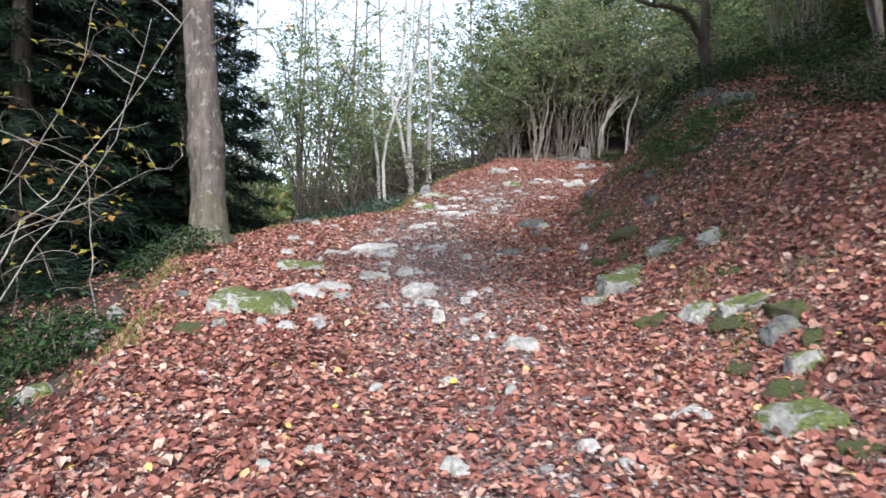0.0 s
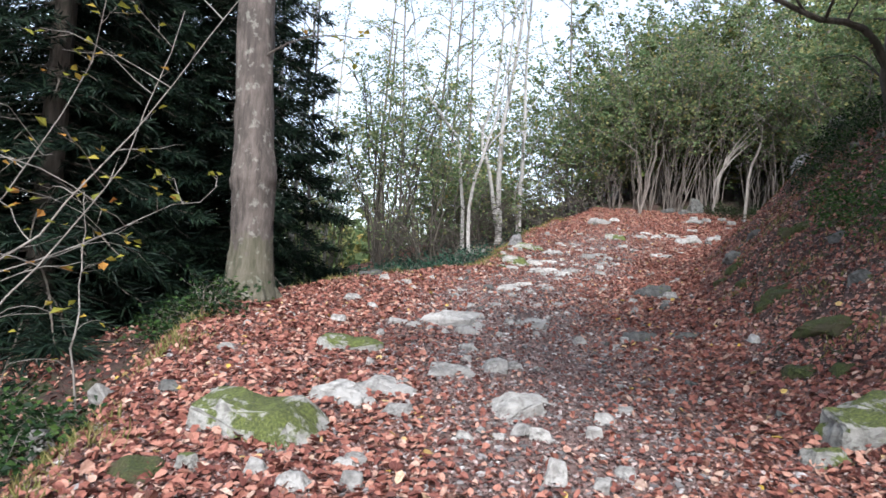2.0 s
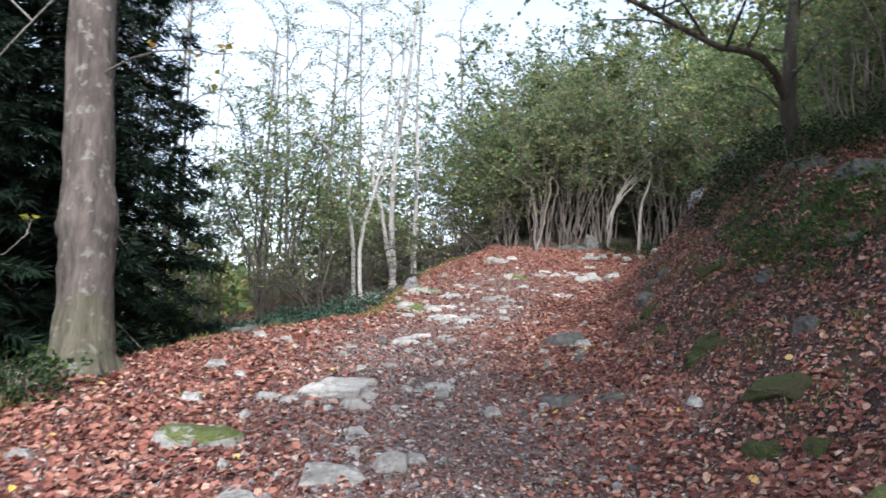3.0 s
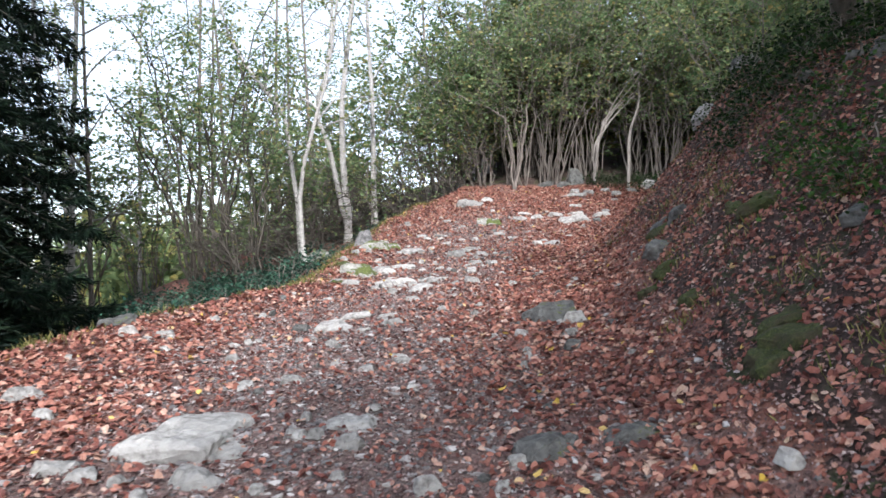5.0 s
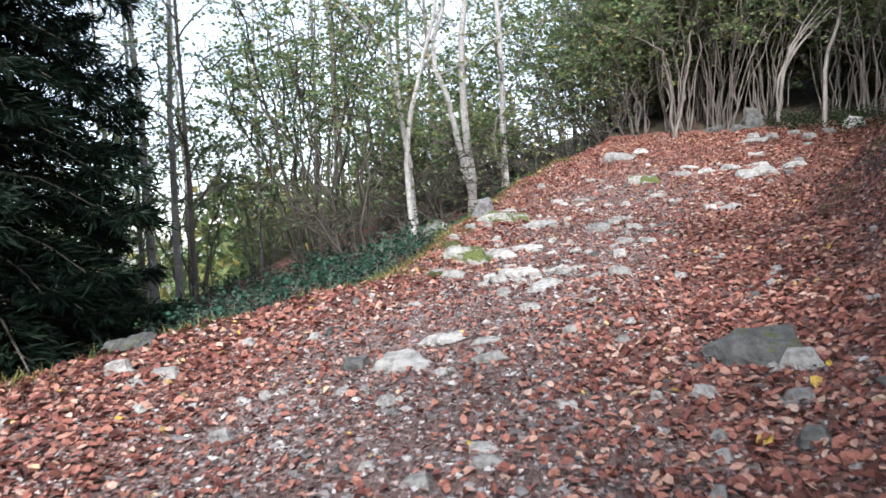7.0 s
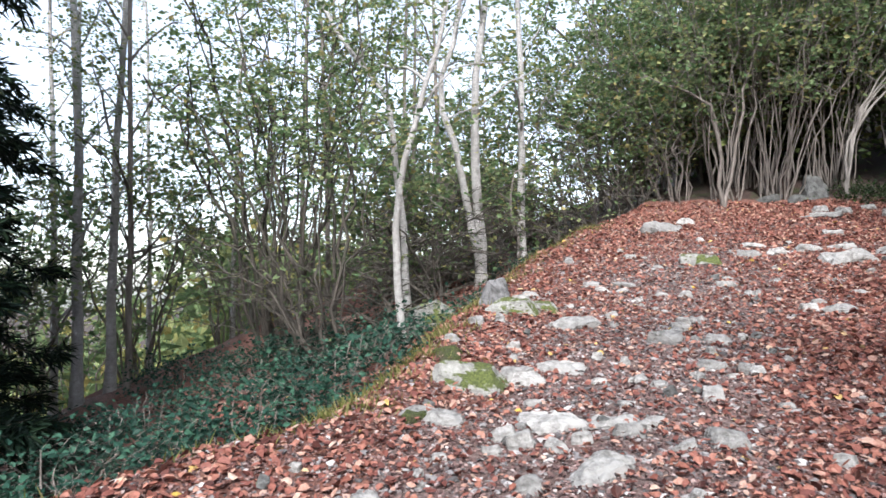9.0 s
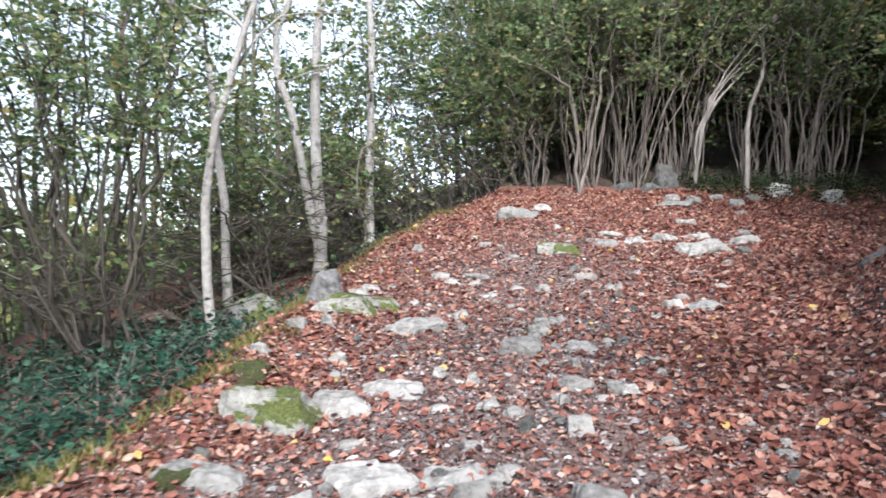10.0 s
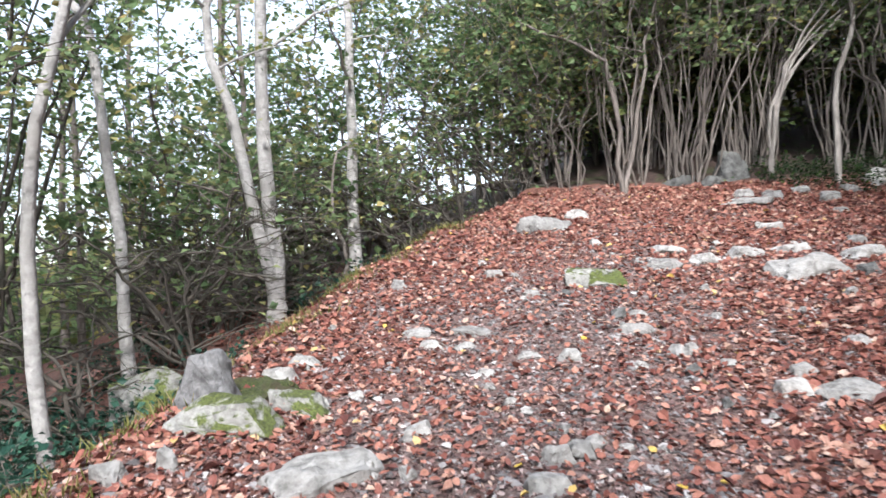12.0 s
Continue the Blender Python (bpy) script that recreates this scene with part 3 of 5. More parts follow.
    stone(0.57, 14.94, 0.19, 0.12, 0.09, 1, GREY, GREY_L)
    stone(0.44, 14.53, 0.26, 0.17, 0.10, -2, GREY, "grey slab bedded across the track")
    stone(1.04, 14.84, 0.22, 0.15, 0.12, -5, GREY, "grey slab tilted in the leaves")
    stone(1.11, 15.53, 0.17, 0.11, 0.12, -8, GREY, GREY_L)
    stone(1.21, 16.08, 0.24, 0.15, 0.09, -11, GREY, GREY_L)
    stone(1.43, 15.97, 0.20, 0.13, 0.11, -14, GREY, GREY_L)
    stone(1.31, 15.87, 0.10, 0.07, 0.05, -17, PALE, PALE_L)
    stone(1.00, 16.68, 0.29, 0.19, 0.14, -20, GREY, "grey angular rock standing proud of the leaves")
    stone(1.38, 16.67, 0.23, 0.15, 0.08, -23, GREY, GREY_L)
    stone(-0.36, 14.55, 0.10, 0.07, 0.06, 24, GREY, GREY_L)
    stone(0.83, 14.78, 0.16, 0.10, 0.08, 21, GREY, GREY_L)
    stone(1.48, 15.41, 0.11, 0.07, 0.05, 18, PALE, PALE_L)
    stone(1.93, 15.27, 0.13, 0.09, 0.06, 15, GREY, GREY_L)
    stone(0.46, 15.84, 0.13, 0.09, 0.05, 12, PALE, PALE_L)
    stone(0.84, 15.76, 0.13, 0.09, 0.05, 9, GREY, GREY_L)
    stone(0.60, 15.36, 0.12, 0.08, 0.05, 6, GREY, GREY_L)
    stone(1.83, 16.59, 0.16, 0.11, 0.05, 3, PALE, PALE_L)
    stone(0.74, 15.14, 0.14, 0.09, 0.06, 0, GREY, GREY_L)
    stone(-0.41, 18.16, 0.34, 0.22, 0.51, -3, STONE_RUGGED, "upright grey rock at the foot of a pale tree")
    stone(-1.39, 19.59, 0.60, 0.30, 0.57, -6, MOSS, "rock cushioned all over in bright green moss")
    stone(-0.22, 17.88, 0.52, 0.26, 0.25, -9, MOSS, "rock cushioned all over in bright green moss")
    stone(0.05, 18.18, 0.34, 0.22, 0.15, -12, MOSS, MOSS_L)
    stone(-0.51, 17.36, 0.18, 0.12, 0.12, -15, GREY, GREY_L)
    stone(-0.31, 17.45, 0.11, 0.08, 0.13, -18, GREY, GREY_L)
    stone(-0.19, 18.70, 0.26, 0.17, 0.12, -21, PALE, PALE_L)
    stone(-0.11, 18.97, 0.22, 0.14, 0.09, -24, GREY, GREY_L)
    stone(0.31, 18.33, 0.11, 0.07, 0.07, 23, PALE, PALE_L)
    stone(0.35, 17.34, 0.40, 0.26, 0.14, 20, GREY, GREY_L)
    stone(0.69, 17.74, 0.16, 0.10, 0.08, 17, PALE, PALE_L)
    stone(1.25, 17.41, 0.15, 0.10, 0.11, 14, PALE, PALE_L)
    stone(1.19, 17.15, 0.23, 0.15, 0.09, 11, GREY, GREY_L)
    stone(2.66, 18.40, 0.20, 0.13, 0.09, 8, PALE, PALE_L)
    stone(2.49, 18.15, 0.24, 0.15, 0.10, 5, PALE, PALE_L)
    stone(2.75, 18.11, 0.32, 0.21, 0.11, 2, GREY, GREY_L)
    stone(1.01, 18.58, 0.13, 0.08, 0.06, -1, PALE, PALE_L)
    stone(1.51, 18.78, 0.18, 0.11, 0.08, -4, GREY, GREY_L)
    stone(1.27, 18.85, 0.16, 0.10, 0.05, -7, PALE, PALE_L)
    stone(1.96, 19.21, 0.27, 0.18, 0.09, -10, PALE, PALE_L)
    stone(2.11, 19.62, 0.15, 0.10, 0.06, -13, PALE, PALE_L)
    stone(0.94, 19.44, 0.28, 0.18, 0.09, -16, GREY, GREY_L)
    stone(0.89, 19.13, 0.17, 0.11, 0.06, -19, PALE, PALE_L)
    stone(1.97, 20.57, 0.51, 0.33, 0.18, -22, MOSS, "broad weathered stone in the row across the track")
    stone(2.67, 20.96, 0.29, 0.19, 0.14, -25, GREY, GREY_L)
    stone(3.09, 21.10, 0.28, 0.18, 0.13, 22, PALE, PALE_L)
    stone(3.51, 21.25, 0.37, 0.24, 0.16, 19, PALE, PALE_L)
    stone(3.74, 20.66, 0.65, 0.42, 0.30, 16, PALE, "broad pale stone in the row across the track")
    stone(3.97, 21.35, 0.36, 0.24, 0.11, 13, PALE, PALE_L)
    stone(4.42, 20.99, 0.41, 0.27, 0.16, 10, PALE, PALE_L)
    stone(4.18, 20.45, 0.22, 0.15, 0.11, 7, DIM, "dark grey stone among the leaves")
    stone(2.87, 21.56, 0.35, 0.23, 0.10, 4, PALE, PALE_L)
    stone(1.16, 20.99, 0.23, 0.15, 0.10, 1, PALE, PALE_L)
    stone(0.33, 20.58, 0.15, 0.10, 0.11, -2, GREY, GREY_L)
    stone(1.42, 20.25, 0.16, 0.11, 0.06, -5, GREY, GREY_L)
    stone(1.79, 22.95, 0.67, 0.44, 0.32, -8, GREY, "low grey outcrop at the lip of the slope")
    stone(2.34, 23.67, 0.34, 0.22, 0.21, -11, PALE, PALE_L)
    stone(4.72, 24.29, 0.32, 0.21, 0.20, -14, PALE, PALE_L)
    stone(5.04, 24.15, 0.28, 0.18, 0.18, -17, PALE, PALE_L)
    stone(5.56, 24.51, 0.30, 0.19, 0.14, -20, PALE, PALE_L)
    stone(4.61, 23.95, 0.62, 0.40, 0.10, -23, PALE, PALE_L)
    stone(4.18, 25.44, 0.54, 0.35, 0.20, 24, DIM, "dark stone under the thicket")
    stone(4.64, 25.23, 0.45, 0.29, 0.23, 21, DIM, "dark stone under the thicket")
    stone(5.40, 23.14, 0.17, 0.11, 0.09, 18, PALE, PALE_L)
    stone(1.54, 17.51, 0.07, 0.05, 0.03, 15, PALE, PALE_L)
    stone(1.12, 18.11, 0.09, 0.06, 0.06, 12, PALE, PALE_L)
    stone(2.35, 18.60, 0.12, 0.08, 0.05, 9, GREY, GREY_L)
    stone(3.20, 18.87, 0.19, 0.13, 0.07, 6, PALE, PALE_L)
    stone(1.70, 17.50, 0.08, 0.05, 0.04, 3, PALE, PALE_L)
    stone(0.57, 19.42, 0.23, 0.15, 0.06, 0, GREY, GREY_L)
    stone(0.68, 19.16, 0.18, 0.12, 0.06, -3, PALE, PALE_L)
    stone(4.26, 22.50, 0.27, 0.18, 0.10, -6, PALE, PALE_L)
    stone(4.69, 21.57, 0.25, 0.16, 0.11, -9, GREY, GREY_L)
    stone(2.05, 5.5, 0.34, 0.3, 0.16, -10, MOSS, MOSS_L)
    stone(2.1, 7.3, 0.36, 0.26, 0.18, 15, MOSS, MOSS_L)
    stone(2.35, 6.8, 0.3, 0.24, 0.2, 50, MOSS, MOSS_L)
    stone(5.7, 24.0, 0.34, 0.22, 0.2, 10, PALE, PALE_L)
    stone(5.05, 25.6, 0.5, 0.4, 0.75, 10, DIM, "tall grey rock among hazel stems")
    stone(6.9, 24.9, 0.5, 0.36, 0.36, 0, GREY, "grey rock in low greenery")
    stone(7.6, 24.4, 0.6, 0.36, 0.4, 25, GREY, "grey rock in low greenery")
    stone(6.3, 24.6, 0.3, 0.25, 0.2, 25, GREY, "grey rock in low greenery")
    stone(5.15, 17.25, 0.6, 0.42, 0.5, 20, GREY, "grey block on the crest of the bank")
    stone(5.75, 17.1, 0.5, 0.4, 0.36, -15, DIM, "dark rock on the crest of the bank")
    stone(2.55, 12.7, 0.3, 0.24, 0.2, 15, DIM, "dark stone in the leafy bank")
    stone(3.25, 14.5, 0.3, 0.24, 0.16, -20, DIM, MOSS_L)
    stone(3.0, 13.3, 0.26, 0.2, 0.16, 35, DIM, MOSS_L)
    stone(2.5, 9.0, 0.24, 0.2, 0.14, 10, DIM, MOSS_L)
    stone(2.9, 10.4, 0.24, 0.2, 0.14, 60, DIM, MOSS_L)
    stone(-3.2, 7.2, 0.24, 0.2, 0.3, 10, GREY, "pale stone in a hollow under the bush")
    stone(-3.2, 6.2, 0.3, 0.26, 0.24, 20, MOSS, MOSS_L)
    stone(4.75, 18.75, 0.62, 0.45, 0.16, 12, GREY, "flat pale rock capping the end of the bank")
    stone(4.62, 18.60, 0.42, 0.35, 0.34, -20, DIM, "dark rock in the end of the bank")
    stone(4.95, 18.50, 0.40, 0.36, 0.40, 35, GREY, "grey rock in the end of the bank")
    stone(5.20, 18.80, 0.50, 0.40, 0.42, 10, DIM, "dark rock in the end of the bank")
    stone(4.40, 18.40, 0.30, 0.24, 0.20, 60, DIM, "grey rock in the end of the bank")


def worn(x, y):
    """How bare of leaves the trodden strip is, 0 to 1."""
    mid = np.interp(y, (0, 6, 9, 13, 16, 20, 24), (0.5, 0.1, -0.2, -0.3, 0.7, 1.6, 3.0))
    wide = np.interp(y, (0, 6, 9, 16, 20, 24), (0.6, 0.8, 1.25, 1.2, 1.6, 1.2))
    return np.exp(-((x - mid) / wide) ** 2) * np.interp(y, (0, 5, 8, 15, 20, 23), (0.3, 0.45, 1.1, 0.85, 0.65, 0.15))


def build_small_stones():
    rng = np.random.default_rng(11)
    shapes = [rock_mesh(200 + k, (0.1, 0.08, 0.06), (GREY, PALE, GREY, PALE, DIM, PALE)[k], corners=11, cuts=0, proud=0.3) for k in range(6)]
    made = 0
    while made < 200:
        y = 2.5 + 19.5 * rng.random() ** 0.8
        x = rng.uniform(left_edge(y) + 0.1, min(bank_foot(y) + 0.2, 6))
        if rng.random() > 0.2 + worn(x, y) * (0.5 if y < 11 else 1.0):
            continue
        ob = new("stone", shapes[rng.integers(6)])
        s = rng.uniform(0.6, 1.15) * (1.5 if rng.random() < 0.25 else 1)
        ob.matrix_world = Matrix.Translation(on_land(x, y, -0.004)) @ pose(0, 0, 0, rng.normal(0, 14), rng.normal(0, 14), rng.uniform(0, 360)) @ Matrix.Diagonal((s, s * rng.uniform(0.7, 1.1), s, 1))
        tagged(ob, "small broken limestone lying on the track", "stone", "loose stones of the track")
        made += 1
    # grit too fine to count
    proto = []
    for k in range(5):
        bm = bmesh.new()
        for c in range(10):
            q = unit(rng.normal(0, 1, 3)) * rng.uniform(0.8, 1.1)
            bm.verts.new([0.5 * s * float(u) for s, u in zip((0.048, 0.036, 0.022), q)])
        bmesh.ops.convex_hull(bm, input=bm.verts)
        bmesh.ops.delete(bm, geom=[v for v in bm.verts if not v.link_faces], context="VERTS")
        bm.verts.index_update()
        proto.append((np.array([v.co for v in bm.verts]) + [0, 0, 0.004], np.array([[v.index for v in f.verts] for f in bm.faces])))
        bm.free()
    soup = Soup()
    n = 26000
    y = rng.uniform(1.5, 23.5, n * 3)
    x = rng.uniform(-3.2, 5.0, n * 3)
    keep = (rng.random(n * 3) < 0.2 + worn(x, y)) & (x > left_edge(y) - 0.2) & (x < bank_foot(y) + 0.3)
    x, y = x[keep][:n], y[keep][:n]
    z = land(x, y)
    for k in range(len(x)):
        v, t = proto[k % 5]
        a = rng.uniform(0, 6.28)
        c, s = math.cos(a), math.sin(a)
        sc = rng.uniform(0.35, 1.0) * (1.0 if rng.random() < 0.68 else rng.uniform(1.2, 2.0))
        p = np.stack([(v[:, 0] * c - v[:, 1] * s), (v[:, 0] * s + v[:, 1] * c), v[:, 2]], -1) * sc + (x[k], y[k], z[k])
        soup.add(p, t)
    ob = new("gravel", soup.mesh("gravel", GRIT))
    tagged(ob, "grey and white limestone grit strewn over the track", "gravel", kind="stuff")


GRIT, gnt, gn, gp = material("limestone_grit")
gnt.links.new(ramp(gnt, island(gnt), [(0.0, (0.06, 0.055, 0.056)), (0.45, (0.16, 0.148, 0.15)), (0.8, (0.27, 0.252, 0.25)), (1.0, (0.46, 0.44, 0.43))]), gp.inputs["Base Color"])
gp.inputs["Roughness"].default_value = 0.9
bump(gnt, gp, noise_node(gnt, 60, 4), 0.5, 0.01)


CUSHIONS = []


def cushion(x, y, w):
    k = len(CUSHIONS)
    CUSHIONS.append(rock("moss_cushion", x, y, (w, w * (0.6 + 0.3 * (k * 0.618 % 1)), 0.07 + 0.06 * w), k * 137.5, CUSHION, "low dull green moss cushion growing on the bank", 700 + k, "moss", group="moss cushions", corners=18, cuts=2, rough=0.09))


def build_moss():
    cushion(1.56, 5.92, 0.38)
    cushion(1.94, 5.36, 0.33)
    cushion(2.2, 5.12, 0.34)
    cushion(1.79, 4.32, 0.35)
    cushion(1.72, 3.59, 0.2)
    cushion(2.23, 7.5, 0.41)
    cushion(2.2, 6.08, 0.21)
    cushion(2.14, 4.73, 0.22)
    cushion(1.7, 4.77, 0.22)
    cushion(2.23, 10.03, 0.42)
    cushion(2.05, 8.58, 0.53)
    cushion(1.66, 8.04, 0.32)
    cushion(1.86, 7.83, 0.28)
    cushion(2.0, 9.71, 0.29)
    cushion(2.14, 9.82, 0.35)
    cushion(2.0, 9.84, 0.25)
    cushion(2.96, 11.58, 0.43)
    cushion(2.4, 12.12, 0.3)
    cushion(2.23, 12.07, 0.24)
    cushion(3.18, 14.25, 0.41)
    cushion(2.9, 11.9, 0.24)
    cushion(2.28, 11.33, 0.24)
    cushion(-1.97, 6.08, 0.33)
    cushion(-0.63, 16.44, 0.38)
    cushion(-0.22, 18.44, 0.47)
    cushion(-0.58, 15.13, 0.23)
    cushion(-0.64, 16.46, 0.29)
    cushion(-0.2, 18.58, 0.39)
    cushion(-1.62, 20.04, 0.44)


def build_far_woods():
    """Woods across the falling slope and up the hill, too far off to tell tree from tree."""
    rng = np.random.default_rng(91)
    soup = Soup()
    for k in range(130):
        if k < 60:
            x, y = rng.uniform(-42, -2), rng.uniform(28, 56)
        else:
            x, y = rng.uniform(13, 34), rng.uniform(6, 55)
        g = float(land(x, y))
        n = 260 if k < 60 else 520
        h, r = (rng.uniform(2.6, 5.0), rng.uniform(2.0, 3.2)) if k < 60 else (rng.uniform(7, 12), rng.uniform(2.5, 4.0))
        d = rng.normal(0, 1, (n, 3))
        d = unit(d) * (rng.random((n, 1)) ** 0.4)
        lump = 1 + 0.3 * np.sin(5 * d[:, :1] + k) * np.sin(4 * d[:, 2:] + 2 * k)
        p = d * lump * [r, r, h * 0.48] + [x, y, g + h * 0.52]
        soup.leaves(p, rng.normal(0, 1, (n, 3)), rng.normal(0, 1, (n, 3)), rng.uniform(0.3, 0.65, n), rng.uniform(0.2, 0.45, n))
        soup.tube([(x, y, g - 0.3), (x, y, g + h * 0.5), (x, y, g + h * 0.85)], [0.16, 0.1, 0.03], 5)
    tagged(new("far_woods", soup.mesh("far_woods", YOUNG_LEAF)), "pale green woods on the slope beyond the thicket", "woods", kind="stuff")


# ---- leaf litter ----
def build_litter():
    rng = np.random.default_rng(5)
    n = 460000
    y = -1.0 + 26.2 * rng.random(n) ** 1.1
    x = left_edge(y) - 2.6 + (np.minimum(bank_foot(y), 6.5) + 6.2 - left_edge(y)) * rng.random(n)
    e, d = x - bank_foot(y), left_edge(y) - x
    w = 1.0 - 0.76 * np.minimum(worn(x, y), 1.0)
    w = np.where(e > 0, np.interp(y, (6.5, 9), (0.75, 0.8)), w)
    w = np.where(d > 0, np.where((y > 5) & (d > 0.5), 0.28, 0.6), w)
    clump = 0.5 + 0.5 * np.sin(2.3 * x + 1.7 * y) * np.sin(1.9 * y - 2.9 * x + 1)
    w = w * (0.65 + 0.35 * clump)
    keep = rng.random(n) < w * 0.66
    x, y = x[keep], y[keep]
    n = len(x)
    nor = land_normal(x, y)
    base = np.stack([x, y, land(x, y) + 0.004 + 0.028 * rng.random(n) ** 1.5], -1)
    a = rng.uniform(0, 2 * math.pi, n)
    tilt = nor + rng.normal(0, 0.34, (n, 3))
    along = np.stack([np.cos(a), np.sin(a), np.zeros(n)], -1)
    up = unit(tilt)
    along = unit(along - up * (along * up).sum(-1, keepdims=True))
    side = np.cross(up, along)
    L = (rng.uniform(0.034, 0.068, n) * np.where(rng.random(n) < 0.12, 1.3, 1) * (1 - 0.3 * np.minimum(worn(x, y), 1)) * np.where((x > bank_foot(y)) & (y > 8), 0.8, 1))[:, None]
    W = L * rng.uniform(0.5, 0.85, n)[:, None]
    curl = rng.normal(0.10, 0.14, n)[:, None] * L
    fold = rng.normal(0.12, 0.2, n)[:, None] * W
    b, m, t = base - along * L * 0.5, base + up * curl * 0.3, base + along * L * 0.5 + up * curl
    verts = np.stack([b, m, t,
                      base - along * L * 0.22 + side * W * 0.42 + up * fold, base + along * L * 0.2 + side * W * 0.5 + up * (fold + curl * 0.6),
                      base - along * L * 0.22 - side * W * 0.42 + up * fold, base + along * L * 0.2 - side * W * 0.5 + up * (fold + curl * 0.6)], 1).reshape(-1, 3)
    o = np.arange(n)[:, None] * 7
    tris = np.concatenate([o + [1, 2, 4], o + [1, 6, 2]])
    quads = np.concatenate([o + [0, 1, 4, 3], o + [0, 5, 6, 1]])
    ob = new("fallen_leaves", mesh_of("fallen_leaves", verts, [tris, quads], LITTER))
    tagged(ob, "red-brown and tan fallen leaves covering the woodland track", "leaf litter", kind="stuff")


def build_crumbs():
    """Broken leaves and bark crumbs, matted between the whole leaves."""
    rng = np.random.default_rng(15)
    n = 330000
    y = 1.5 + 22.5 * rng.random(n) ** 1.1
    x = left_edge(y) - 0.4 + (np.minimum(bank_foot(y), 6.0) + 2.2 - left_edge(y)) * rng.random(n)
    n = len(x)
    up = unit(land_normal(x, y) + rng.normal(0, 0.3, (n, 3)))
    a = rng.uniform(0, 2 * math.pi, n)
    along = np.stack([np.cos(a), np.sin(a), np.zeros(n)], -1)
    along = unit(along - up * (along * up).sum(-1, keepdims=True))
    side = np.cross(up, along)
    base = np.stack([x, y, land(x, y) + 0.003 + 0.014 * rng.random(n)], -1)
    L = rng.uniform(0.012, 0.034, n)[:, None]
    W = L * rng.uniform(0.35, 0.9, n)[:, None]
    bend = rng.normal(0, 0.25, n)[:, None] * L
    verts = np.stack([base - along * L * 0.5, base + side * W * 0.5 + up * bend, base + along * L * 0.5, base - side * W * 0.5 + up * bend * 0.6], 1).reshape(-1, 3)
    o = np.arange(n)[:, None] * 4
    me = mesh_of("leaf_crumbs", verts, np.concatenate([o + [0, 2, 1], o + [0, 3, 2]]), CRUMB)
    tagged(new("leaf_crumbs", me), "purple-brown broken leaves matted over the track", "leaf litter", kind="stuff")


# ---- trees and shrubs ----
def sprays(soup_twig, soup_leaf, rng, pos, way, length, leaf, gap=0.07, droop=0.12, flat=0.5, twig_r=0.004, fill=1.0):
    """Leafy twigs: leaves to both sides of each twig, lying nearly flat."""
    pos, way, length = np.asarray(pos), unit(way), np.asarray(length)
    k = max(4, int(np.mean(length) / gap))
    n = len(pos)
    s = (np.arange(k) + 0.6) / k
    spine = pos[:, None, :] + way[:, None, :] * (length[:, None] * s)[..., None]
    spine[..., 2] -= droop * length[:, None] * s ** 2
    side = unit(np.cross(way, np.array([0, 0, 1.0]) + rng.normal(0, 0.25, (n, 3))))
    sign = np.where(np.arange(k) % 2, 1.0, -1.0)
    along = way[:, None, :] * 0.6 + side[:, None, :] * sign[None, :, None] + rng.normal(0, 0.35, (n, k, 3))
    nor = np.array([0, 0, 1.0]) + rng.normal(0, flat, (n, k, 3))
    keep = rng.random((n, k)) < fill
    L = rng.uniform(0.65, 1.15, (n, k)) * leaf
    soup_leaf.leaves(spine[keep], along[keep], nor[keep], L[keep], L[keep] * 0.78)
    if soup_twig is not None:
        a, b = pos, spine[:, -1]
        o = np.cross(way, side) * twig_r
        v = np.stack([a + side * twig_r, a - side * twig_r, a + o, b], 1).reshape(-1, 3)
        f = np.arange(n)[:, None] * 4
        soup_twig.add(v, np.concatenate([f + [0, 2, 3], f + [2, 1, 3], f + [1, 0, 3]]))


